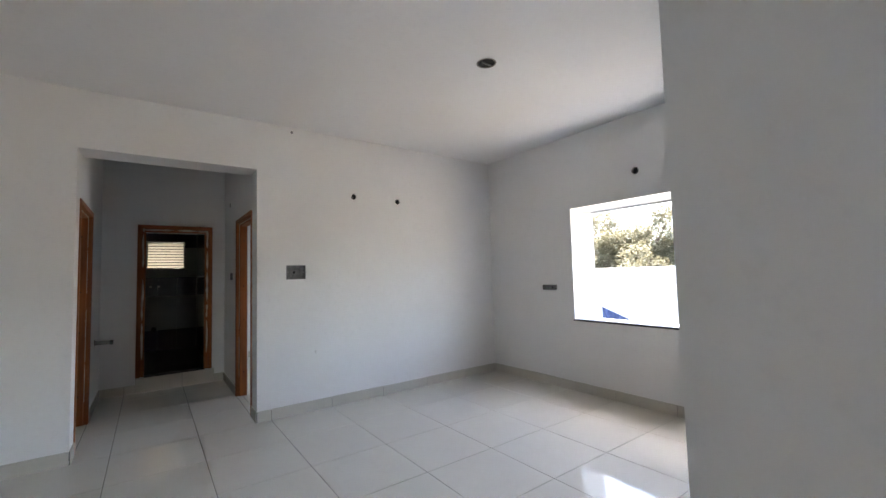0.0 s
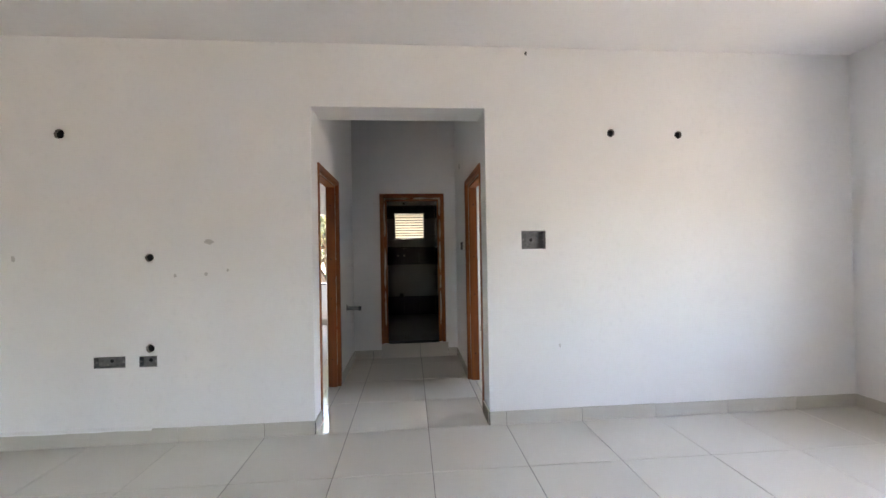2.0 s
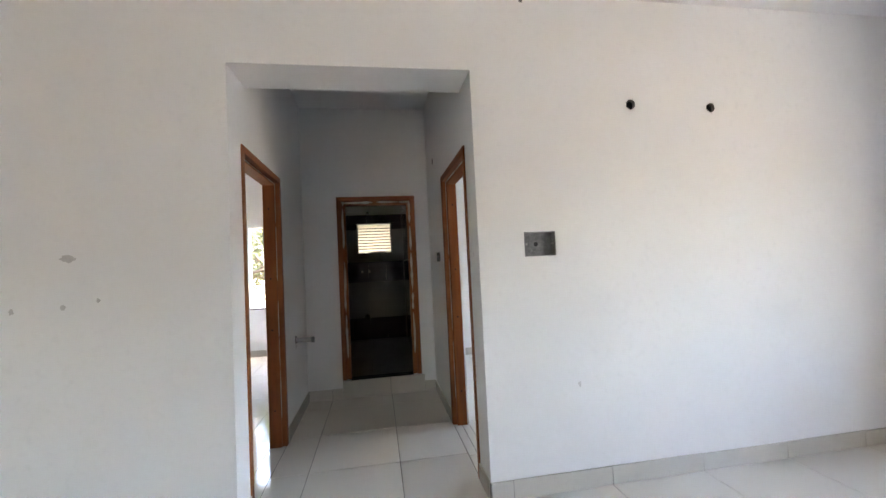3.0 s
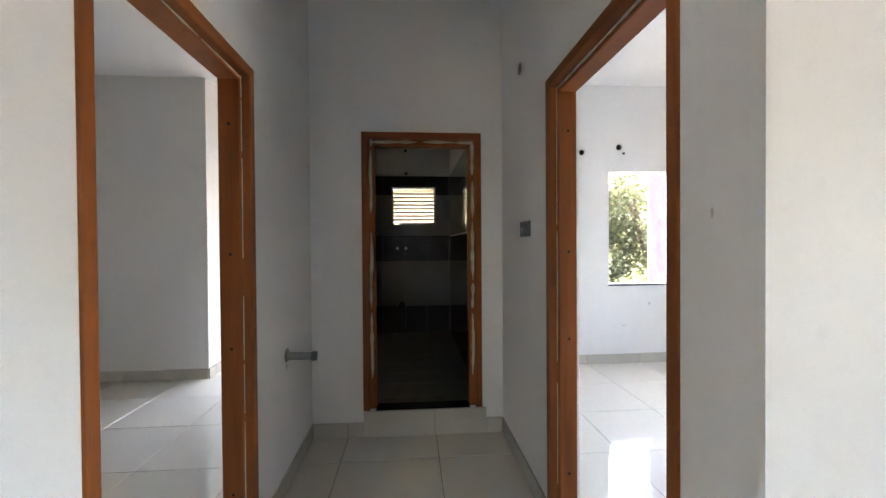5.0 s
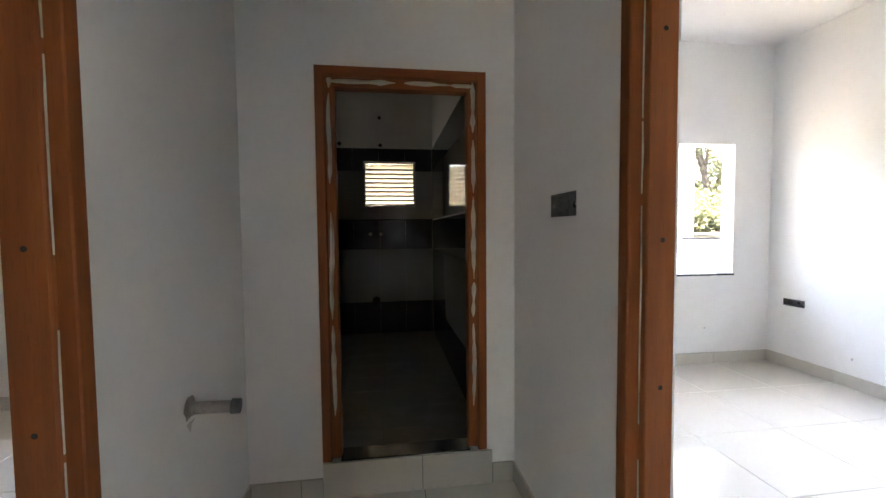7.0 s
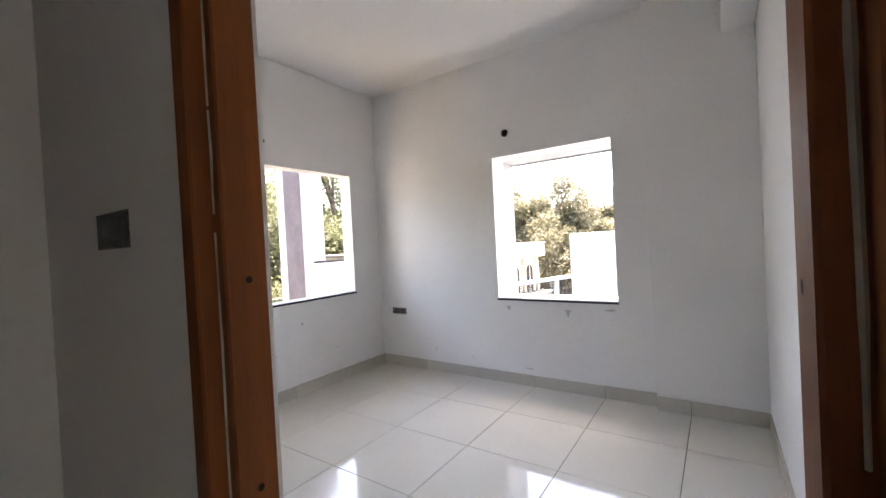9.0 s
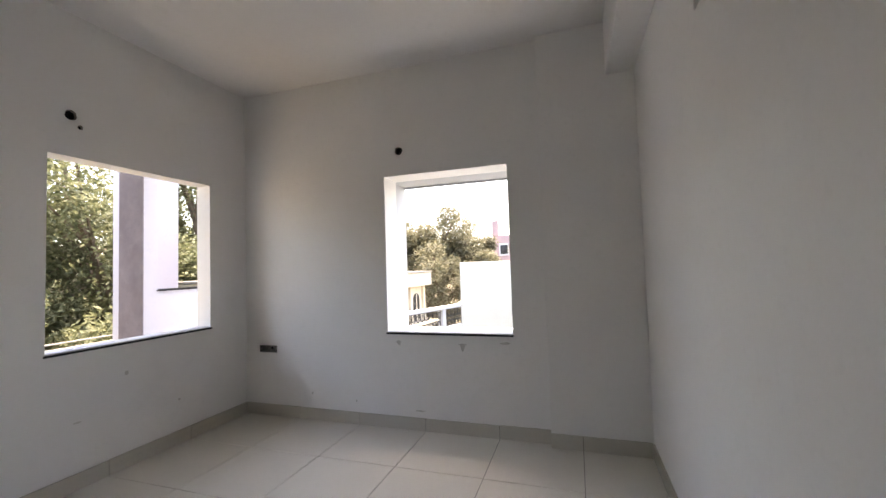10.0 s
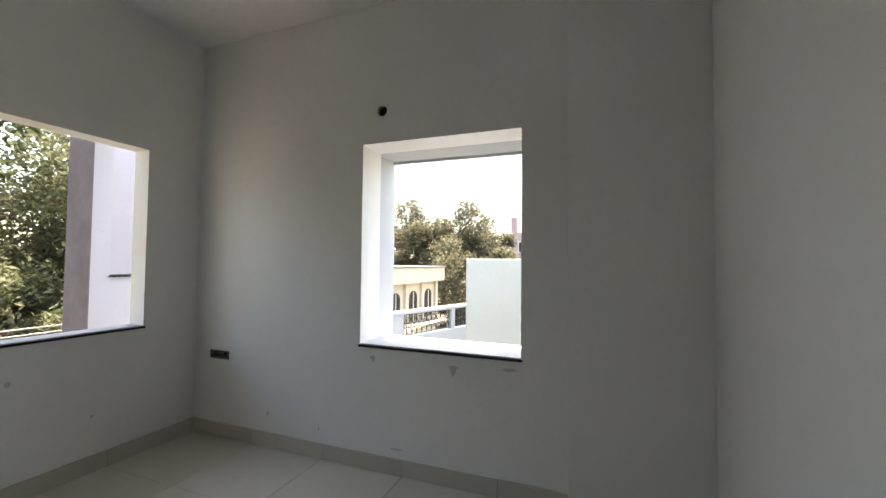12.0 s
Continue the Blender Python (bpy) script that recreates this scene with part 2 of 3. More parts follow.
structure(block("ceiling_living", -3.6, -2.2, ZL, XE, YN, ZL + 0.15, M_CEIL), "white painted plaster ceiling", "ceiling")
structure(block("ceiling_bedroom", 1.115, YS2, ZB, XB, YB, ZB + 0.1, M_CEIL), "white painted plaster ceiling", "ceiling")
structure(block("ceiling_hall", XL, 5.48, ZB, XR, YH, ZB + 0.1, M_CEIL), "white painted plaster ceiling", "ceiling")
structure(block("ceiling_bathroom", XL, 7.42, 2.95, XR, BACK, 3.05, M_CEIL), "white painted plaster ceiling", "ceiling")
structure(block("ceiling_left_room", -3.6, YS2, 3.02, -0.465, 8.70, 3.10, M_CEIL), "white painted plaster ceiling", "ceiling")
structure(block("ceiling_alcove", -1.70, 8.70, 3.02, -0.465, 9.90, 3.10, M_CEIL), "white painted plaster ceiling", "ceiling")
# The slab runs out past the south wall to shade the added opening.
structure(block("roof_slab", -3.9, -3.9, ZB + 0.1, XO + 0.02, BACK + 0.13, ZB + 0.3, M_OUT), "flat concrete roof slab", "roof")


# ---- window surrounds and sills ----
def surround_east(name, win, out, top, low):
    """Projecting plaster box round an opening in the east wall."""
    y0, y1, z0, z1 = win
    bm = bmesh.new()
    t = 0.09
    add_box(bm, XO, y0 - t, z1 - 0.001, out, y1 + t, z1 + t)
    add_box(bm, out - 0.03, y0, top, out, y1 + 0.03, z1 - 0.001)
    add_box(bm, XO, y0 - t, z0 - t, out, y1 + t, low)
    add_box(bm, XO, y0 - t, low, out, y0 + 0.0, z1 - 0.001)
    add_box(bm, XO, y1 + 0.03, low, out, y1 + t, z1 - 0.001)
    finish(bm)
    return structure(part(name, bm, M_OUT), "white plastered box surround outside the window", "window surround")


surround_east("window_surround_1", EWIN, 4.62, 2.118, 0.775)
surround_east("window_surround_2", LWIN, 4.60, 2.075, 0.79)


def sill(name, axis, inner, outer, u0, u1, z, sign):
    """Thin black granite lip below a white plastered sill bed."""
    e = structure(new(name), "white window sill with a thin black granite edge", "window sill")
    a, b = sorted((inner - sign * 0.012, outer))
    c, d = sorted((inner + sign * 0.004, outer))
    bm, bm2 = bmesh.new(), bmesh.new()
    if axis == "x":
        add_box(bm, a, u0 - 0.008, z - 0.014, b, u1 + 0.008, z)
        add_box(bm2, c, u0, z, d, u1, z + 0.006)
    else:
        add_box(bm, u0 - 0.008, a, z - 0.014, u1 + 0.008, b, z)
        add_box(bm2, u0, c, z, u1, d, z + 0.006)
    finish(bm), finish(bm2)
    part("granite_slab", bm, M_GRANITE, e, "polished black granite slab")
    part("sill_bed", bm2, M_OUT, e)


sill("window_1_sill", "x", XB, XO, EWIN[0], EWIN[1], EWIN[2], 1)
sill("window_2_sill", "x", XE, XO, LWIN[0], LWIN[1], LWIN[2], 1)
sill("window_3_sill", "y", YB, YB + 0.15, NWIN[0], NWIN[1], NWIN[2], 1)
sill("window_4_sill", "y", 9.90, 10.03, AWIN[0], AWIN[1], AWIN[2], 1)


# ---- door frames ----
def jamb_profile(bm, place, w=0.09, d=0.115, step=0.045, rebate=0.035, length=(0, 2.1)):
    """Rebated timber section swept from length[0] to length[1]; place(across, depth, along) gives the point."""
    prof = [(0, -0.009), (step - 0.004, -0.009), (step, -0.005), (step, rebate), (w - 0.004, rebate), (w, rebate + 0.004), (w, d), (0, d)]
    rings = [[bm.verts.new(place(u, q, l)) for u, q in prof] for l in length]
    n = len(prof)
    for i in range(n):
        bm.faces.new([rings[0][i], rings[0][(i + 1) % n], rings[1][(i + 1) % n], rings[1][i]])
    bm.faces.new(rings[0])
    bm.faces.new(rings[1])
    bmesh.ops.recalc_face_normals(bm, faces=bm.faces)


def putty_strip(bm, place, l0, l1, u0, u1, q, seed, cover=0.8):
    """Broken smear of filler along the rebate, of uneven width."""
    rng = random.Random(seed)
    l = l0
    while l < l1:
        run = rng.uniform(0.15, 0.6)
        end = min(l + run, l1)
        n = max(3, int((end - l) / 0.025))
        pts = []
        for i in range(n + 1):
            f = i / n
            taper = min(1, 5 * f, 5 * (1 - f)) * 0.8 + 0.2
            mid = u0 + (u1 - u0) * (0.35 + 0.2 * noise.noise((seed * 3.1, (l + f * run) * 4, 0)))
            half = (u1 - u0) * 0.40 * taper * (0.65 + 0.6 * noise.noise((seed, (l + f * run) * 14, 5)))
            half = max(0.002, half)
            pts.append((max(u0, mid - half), min(u1, mid + half), l + (end - l) * f))
        top = [(bm.verts.new(place(a, q, z)), bm.verts.new(place((a + b) / 2, q - 0.003, z)), bm.verts.new(place(b, q, z))) for a, b, z in pts]
        for r, t in zip(top, top[1:]):
            bm.faces.new([r[0], r[1], t[1], t[0]])
            bm.faces.new([r[1], r[2], t[2], t[1]])
        l = end + (rng.uniform(0.0, 0.05) if rng.random() < cover else rng.uniform(0.08, 0.2))


def door_frame(name, u0, u1, z0, z1, place, label, seed, depth=0.09, screws=True, back=0.122, w=0.066, step=0.044):
    """place(u, q, z): u along the wall, q depth from the hall face, z up."""
    e = structure(new(name), label, "door frame")
    sides = (("jamb", lambda a, q, l: place(u0 + a, q, l)), ("jamb", lambda a, q, l: place(u1 - a, q, l)))
    for k, (n, fn) in enumerate(sides):
        bm = bmesh.new()
        jamb_profile(bm, fn, w, depth, step, 0.028, (z0, z1))
        j = part(n, bm, M_WOOD, e)
        bm = bmesh.new()
        putty_strip(bm, fn, z0 + 0.22, z1 - 0.03, step + 0.001, w - 0.003 if w > 0.08 else step + 0.013, 0.0268, seed + k)
        bmesh.ops.recalc_face_normals(bm, faces=bm.faces)
        part("putty_smear", bm, M_PUTTY, j, "smeared off-white wood putty")
        if screws:
            for zz in (0.28, 0.9, 1.3, 1.85):
                bm = bmesh.new()
                ring = [fn(w + 0.0015, 0.072 + 0.007 * math.cos(t), z0 + zz + 0.007 * math.sin(t)) for t in [i * math.pi / 4 for i in range(8)]]
                bm.faces.new([bm.verts.new(v) for v in ring])
                part("screw_hole", bm, M_HOLE, j, "dark screw hole")
    for fn, l0, l1 in ((sides[0][1], z0, z1), (sides[1][1], z0, z1), (lambda a, q, l: place(l, q, z1 - a), u0 + w, u1 - w)):
        bm = bmesh.new()
        vs = [bm.verts.new(fn(a, q, l)) for a in (0, w - 0.012) for q in (depth, back) for l in (l0, l1)]
        for f in ((0, 1, 3, 2), (4, 6, 7, 5), (0, 4, 5, 1), (2, 3, 7, 6), (0, 2, 6, 4), (1, 5, 7, 3)):
            bm.faces.new([vs[i] for i in f])
        finish(bm)
        part("plaster_reveal", bm, M_WALL, e, "white plaster reveal")
    head = lambda a, q, l: place(l, q, z1 - a)
    bm = bmesh.new()
    jamb_profile(bm, head, w, depth, step, 0.028, (u0 + step - 0.002, u1 - step + 0.002))
    h = part("head", bm, M_WOODF, e)
    bm = bmesh.new()
    putty_strip(bm, head, u0 + 0.05, u1 - 0.05, step + 0.001, w - 0.003, 0.0268, seed + 7)
    bmesh.ops.recalc_face_normals(bm, faces=bm.faces)
    part("putty_smear", bm, M_PUTTY, h, "smeared off-white wood putty")
    return e


door_frame("door_frame_1", *LEFTDOOR, 0, DOORTOP, lambda u, q, z: (XL - q, u, z), "orange-brown wooden door frame without a door, patched with putty", 11, 0.115, True, 0.1225, 0.062)
door_frame("door_frame_2", *RIGHTDOOR, 0, DOORTOP, lambda u, q, z: (XR + q, u, z), "orange-brown wooden door frame of the bedroom, patched with putty", 23, 0.109, True, 0.1255, 0.072)
door_frame("door_frame_3", *BATHDOOR[:2], 0.185, BATHDOOR[3], lambda u, q, z: (u, YH + q, z), "orange-brown wooden frame of the dark bathroom, patched with putty", 37, 0.09, True, 0.1155, 0.088, 0.044)


# ---- electrical boxes, conduit ends, chips ----
def wall_place(axis, face, sign):
    """Place (u, q, z) with q going into the wall from its visible face."""
    return (lambda u, q, z: (face + sign * q, u, z)) if axis == "x" else (lambda u, q, z: (u, face + sign * q, z))


def flat_box(bm, place, u0, u1, q0, q1, z0, z1):
    vs = [bm.verts.new(place(u, q, z)) for u in (u0, u1) for q in (q0, q1) for z in (z0, z1)]
    for f in ((0, 1, 3, 2), (4, 6, 7, 5), (0, 4, 5, 1), (2, 3, 7, 6), (0, 2, 6, 4), (1, 5, 7, 3)):
        bm.faces.new([vs[i] for i in f])


def switch_box(place, rect, label):
    """Open galvanised back box set into the plaster."""
    u0, u1, z0, z1 = rect
    e = tagged(new("switch_box"), label, "electrical box", "empty electrical boxes")
    bm = bmesh.new()
    t, d = 0.004, 0.045
    for a in ((u0, u0 + t, z0, z1), (u1 - t, u1, z0, z1), (u0 + t, u1 - t, z0, z0 + t), (u0 + t, u1 - t, z1 - t, z1)):
        flat_box(bm, place, a[0], a[1], 0.003, d, a[2], a[3])
    flat_box(bm, place, u0, u1, d, d + 0.003, z0, z1)
    finish(bm)
    part("metal_box", bm, M_METAL, e)
    for f in (0.08, 0.92):
        u, z = u0 + (u1 - u0) * f, (z0 + z1) / 2
        bm = bmesh.new()
        flat_box(bm, place, u - 0.006, u + 0.006, 0.006, 0.012, z - 0.006, z + 0.006)
        finish(bm)
        part("screw_lug", bm, M_ALU, e)
    bm = bmesh.new()
    mu = u0 + (u1 - u0) * 0.45
    ring = [bm.verts.new(place(mu + 0.014 * math.cos(i * math.pi / 5), d - 0.002, (z0 + z1) / 2 + 0.014 * math.sin(i * math.pi / 5))) for i in range(10)]
    bm.faces.new(ring)
    part("knockout", bm, M_HOLE, e, "dark round knockout")
    return e


def conduit_end(place, u, z, r, label, seed):
    """Round hole with a chipped plaster rim and a conduit inside."""
    rng = random.Random(seed)
    e = tagged(new("conduit_hole"), label, "conduit hole", "open conduit holes")
    n = 20
    ang = [2 * math.pi * i / n for i in range(n)]
    rad = [r * rng.uniform(0.86, 1.02) for _ in ang]
    bm = bmesh.new()
    big = r * 1.45
    sq = [(max(-big, min(big, 2 * big * math.cos(a))), max(-big, min(big, 2 * big * math.sin(a)))) for a in ang]
    o = [bm.verts.new(place(u + x, -0.0012, z + y)) for x, y in sq]
    i1 = [bm.verts.new(place(u + c * math.cos(a), -0.0012, z + c * math.sin(a))) for a, c in zip(ang, rad)]
    i2 = [bm.verts.new(place(u + c * 0.95 * math.cos(a), 0.02, z + c * 0.95 * math.sin(a))) for a, c in zip(ang, rad)]
    for k in range(n):
        m = (k + 1) % n
        bm.faces.new([o[k], o[m], i1[m], i1[k]])
    bmesh.ops.recalc_face_normals(bm, faces=bm.faces)
    part("plaster_patch", bm, M_WALL, e)
    bm = bmesh.new()
    a1 = [bm.verts.new(place(u + c * math.cos(a), -0.001, z + c * math.sin(a))) for a, c in zip(ang, rad)]
    a2 = [bm.verts.new(place(u + c * 0.9 * math.cos(a), 0.02, z + c * 0.9 * math.sin(a))) for a, c in zip(ang, rad)]
    for k in range(n):
        m = (k + 1) % n
        bm.faces.new([a1[k], a1[m], a2[m], a2[k]])
    part("chipped_rim", bm, M_CHIP, e, "rough chipped plaster rim")
    bm = bmesh.new()
    b1 = [bm.verts.new(place(u + 0.9 * r * math.cos(a), 0.02, z + 0.9 * r * math.sin(a))) for a in ang]
    b2 = [bm.verts.new(place(u + 0.85 * r * math.cos(a), 0.07, z + 0.85 * r * math.sin(a))) for a in ang]
    for k in range(n):
        m = (k + 1) % n
        bm.faces.new([b1[k], b1[m], b2[m], b2[k]])
    bm.faces.new(b2)
    part("conduit", bm, M_HOLE, e, "dark empty conduit")
    return e


P_N = wall_place("y", YN, 1)
P_NB = wall_place("y", YB, 1)
P_E, P_LE = wall_place("x", XB, 1), wall_place("x", XE, 1)
P_HR, P_HL = wall_place("x", XR, 1), wall_place("x", XL, -1)
P_BF, P_LR = wall_place("y", YH, 1), wall_place("y", 8.70, 1)
for r in NB_BOXES + NA_BOXES:
    switch_box(P_N, r, "empty grey metal switch box set into the white wall")
switch_box(P_E, E_BOX, "empty low metal socket box in the bedroom wall")
switch_box(P_LE, LE_BOX, "empty metal socket box beside the living room window")
switch_box(P_HR, H_BOX, "empty metal switch box in the hall wall beside the door")
for k, h in enumerate(N_HOLES_R + N_HOLES_L):
    conduit_end(P_N, *h, "open round conduit hole in the white living room wall", 100 + k)
for k, h in enumerate(NR_HOLES):
    conduit_end(P_NB, *h, "open conduit hole above the bedroom window", 120 + k)
conduit_end(P_E, *E_HOLE, "open conduit hole above the bedroom window", 130)
conduit_end(P_LE, *LE_HOLE, "open conduit hole above the living room window", 131)
conduit_end(P_HR, *H_HOLE, "open conduit hole high in the hall wall", 132)
conduit_end(P_LR, *LR_HOLE, "open conduit hole high in the side room wall", 133)


def ceiling_hole(x, y, z, r):
    e = tagged(new("ceiling_fan_box"), "dark round fan box opening in the white ceiling", "fan box")
    n = 24
    bm = bmesh.new()
    ring = lambda rr, zz: [bm.verts.new((x + rr * math.cos(2 * math.pi * i / n), y + rr * math.sin(2 * math.pi * i / n), zz)) for i in range(n)]
    a, b, c = ring(r, z - 0.0025), ring(r * 0.86, z - 0.004), ring(r * 0.84, z - 0.0015)
    for p, q in ((a, b), (b, c)):
        for i in range(n):
            bm.faces.new([p[i], p[(i + 1) % n], q[(i + 1) % n], q[i]])
    part("rim", bm, M_CHIP, e)
    bm = bmesh.new()
    c = ring(r * 0.86, z - 0.0015)
    bm.faces.new(c)
    part("box_cover", bm, M_HOLE, e, "dark recessed metal")
    bm = bmesh.new()
    add_box(bm, x - r * 0.6, y - 0.006, z - 0.012, x + r * 0.6, y + 0.006, z - 0.0015)
    finish(bm, 0.002)
    part("hook_rod", bm, M_METAL, e)


ceiling_hole(2.174, 3.063, ZL, 0.075)
ceiling_hole(2.75, 7.31, ZB, 0.075)

# small wire hook high on the living room wall
bm = bmesh.new()
add_box(bm, 1.316, YN - 0.03, 2.905, 1.328, YN, 2.915)
add_box(bm, 1.316, YN - 0.03, 2.888, 1.328, YN - 0.02, 2.905)
finish(bm, 0.002)
hook = tagged(part("wall_hook", bm, M_METAL), "small dark wire hook high on the wall", "hook")

# plumbing stub standing out of the hall wall
def pipe_stub():
    e = tagged(new("pipe_stub"), "grey plastic pipe stub sticking out of the hall wall", "pipe")
    a, b = Vector((XL, 6.75, 0.73)), Vector((-0.185, 6.765, 0.722))
    turn = (b - a).to_track_quat("Z", "Y").to_matrix().to_4x4()
    for n, f0, f1, r, m, lab in (("pipe", 0, 1, 0.021, M_PIPE, ""), ("end_collar", 0.84, 1.02, 0.026, M_METAL, "dented metal end collar"), ("wall_collar", 0, 0.1, 0.025, M_PIPE, "")):
        bm = bmesh.new()
        bmesh.ops.create_cone(bm, cap_ends=True, segments=18, radius1=r, radius2=r * 0.97, depth=(b - a).length * (f1 - f0))
        bmesh.ops.transform(bm, matrix=Matrix.Translation(a.lerp(b, (f0 + f1) / 2)) @ turn, verts=bm.verts)
        part(n, bm, m, e, lab)
    bm = bmesh.new()
    rng = random.Random(5)
    n = 14
    o = [bm.verts.new(P_HL(a.y + rng.uniform(0.032, 0.048) * math.cos(2 * math.pi * i / n), -0.001, a.z + rng.uniform(0.032, 0.048) * math.sin(2 * math.pi * i / n))) for i in range(n)]
    t = [bm.verts.new(P_HL(a.y + 0.022 * math.cos(2 * math.pi * i / n), -0.010, a.z + 0.022 * math.sin(2 * math.pi * i / n))) for i in range(n)]
    for i in range(n):
        bm.faces.new([o[i], o[(i + 1) % n], t[(i + 1) % n], t[i]])
    part("broken_plaster", bm, M_CHIP, e, "rough broken plaster collar")


pipe_stub()


def stain(place, u, z, w, h, seed, drip=0.0):
    """Thin irregular smear of grey grime or filler on a wall."""
    rng = random.Random(seed)
    bm = bmesh.new()
    n = 16
    pts = []
    for i in range(n):
        a = 2 * math.pi * i / n
        r = rng.uniform(0.55, 1.0)
        pts.append(bm.verts.new(place(u + w * r * math.cos(a), -0.0007, z + h * r * math.sin(a) - (drip if 11 <= i <= 12 else 0))))
    bm.faces.new(pts)
    bmesh.ops.recalc_face_normals(bm, faces=bm.faces)
    structure(part("wall_stain", bm, M_SMUDGE), "faint grey smudge on the white wall", "stain")


for k, (u, z, w, h, d) in enumerate([(7.182, 0.722, 0.035, 0.016, 0.02), (6.63, 0.715, 0.05, 0.008, 0.05), (6.277, 0.733, 0.05, 0.012, 0.0), (5.90, 0.62, 0.010, 0.010, 0.0), (8.05, 0.24, 0.014, 0.016, 0.0), (7.0, 0.16, 0.06, 0.007, 0.0), (7.6, 0.20, 0.01, 0.012, 0.0)]):
    stain(P_E, u, z, w, h, 200 + k, d)
for k, (u, z, w, h) in enumerate([(-1.09, 1.463, 0.042, 0.026), (-1.332, 1.217, 0.014, 0.02), (-0.96, 1.251, 0.012, 0.016), (-1.113, 1.225, 0.016, 0.016), (-2.43, 1.36, 0.02, 0.03), (1.56, 0.60, 0.012, 0.02)]):
    stain(P_N, u, z, w, h, 220 + k)
for k, (u, z, w, h) in enumerate([(3.0, 0.66, 0.02, 0.02), (2.7, 0.42, 0.03, 0.008), (3.4, 0.35, 0.014, 0.01)]):
    stain(P_NB, u, z, w, h, 240 + k)
stain(P_HR, 5.30, 1.40, 0.006, 0.014, 260)
stain(P_HL, 6.755, 0.675, 0.035, 0.010, 261, 0.02)


# ---- bathroom ----
def panel_tiles(name, place, u0, u1, rows, pitch, label):
    """Wall tiles: rows of (z0, z1, material)."""
    e = structure(new(name), label, "wall tiles")
    for z0, z1, m in rows:
        u = u0
        while u < u1 - 0.01:
            v = min(u + pitch, u1)
            bm = bmesh.new()
            flat_box(bm, place, u + 0.0004, v - 0.0004, -0.008, 0, z0 + 0.0004, z1 - 0.0004)
            finish(bm)
            part("tile", bm, m, e)
            u = v
    return e


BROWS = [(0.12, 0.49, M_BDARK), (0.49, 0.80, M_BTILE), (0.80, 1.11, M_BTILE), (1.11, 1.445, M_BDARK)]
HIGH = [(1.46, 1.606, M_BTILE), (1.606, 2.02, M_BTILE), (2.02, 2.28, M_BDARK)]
P_BB = wall_place("y", BACK, 1)
XRB = 0.885
P_BR, P_BL = wall_place("x", XRB, 1), wall_place("x", XL, -1)
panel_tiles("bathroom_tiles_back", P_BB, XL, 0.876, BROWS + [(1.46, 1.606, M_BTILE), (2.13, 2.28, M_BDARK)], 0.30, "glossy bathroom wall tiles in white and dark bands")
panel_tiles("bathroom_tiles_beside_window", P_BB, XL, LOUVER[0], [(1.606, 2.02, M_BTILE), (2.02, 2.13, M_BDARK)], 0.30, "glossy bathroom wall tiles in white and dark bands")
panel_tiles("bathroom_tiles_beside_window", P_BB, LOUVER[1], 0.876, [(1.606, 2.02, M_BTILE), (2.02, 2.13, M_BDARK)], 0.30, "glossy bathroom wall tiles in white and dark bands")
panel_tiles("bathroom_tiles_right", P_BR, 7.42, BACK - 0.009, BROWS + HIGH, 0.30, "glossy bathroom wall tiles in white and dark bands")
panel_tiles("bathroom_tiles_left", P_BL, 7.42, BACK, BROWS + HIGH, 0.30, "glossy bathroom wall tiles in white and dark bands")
structure(block("bathroom_wall_lining", XRB, 7.42, 0.12, XR, BACK, 2.95, M_WALL), "plastered lining of the bathroom side wall", "wall")
structure(block("bathroom_ledge", XL, BACK - 0.05, 1.445, 0.876, BACK, 1.46, M_GRANITE, bevel=0.003), "thin black granite ledge on the bathroom wall", "ledge")
structure(block("door_3_threshold", BATHDOOR[0] + 0.086, YH, 0.14, BATHDOOR[1] - 0.086, 7.42, 0.188, M_GRANITE), "black granite threshold of the bathroom", "threshold")
e = tagged(new("louver_window"), "small louvered window with cream frosted glass slats", "window")
bm = bmesh.new()
y0, y1 = BACK + 0.02, BACK + 0.09
add_box(bm, LOUVER[0], y0, LOUVER[2], LOUVER[0] + 0.02, y1, LOUVER[3])
add_box(bm, LOUVER[1] - 0.02, y0, LOUVER[2], LOUVER[1], y1, LOUVER[3])
add_box(bm, LOUVER[0] + 0.02, y0, LOUVER[2], LOUVER[1] - 0.02, y1, LOUVER[2] + 0.015)
add_box(bm, LOUVER[0] + 0.02, y0, LOUVER[3] - 0.015, LOUVER[1] - 0.02, y1, LOUVER[3])
finish(bm)
part("window_frame", bm, M_ALU, e)
NS = 9
for i in range(NS):
    z = LOUVER[2] + 0.03 + (LOUVER[3] - LOUVER[2] - 0.06) * (i + 0.5) / NS
    bm = bmesh.new()
    vs = add_box(bm, LOUVER[0] + 0.02, -0.032, -0.002, LOUVER[1] - 0.02, 0.032, 0.002)
    finish(bm)
    bmesh.ops.transform(bm, matrix=pose(0, (y0 + y1) / 2, z, -48, 0, 0), verts=bm.verts)
    slat = part("glass_slat", bm, M_GLASS, e)
    # Black bar added per slat to draw the dark line between backlit slats.
    bm = bmesh.new()
    add_box(bm, LOUVER[0] + 0.02, y0 + 0.002, z - 0.036, LOUVER[1] - 0.02, y0 + 0.012, z - 0.021)
    finish(bm)
    part("slat_clip", bm, M_IRON, slat, "added dark bar standing in for the shaded gap below a slat")
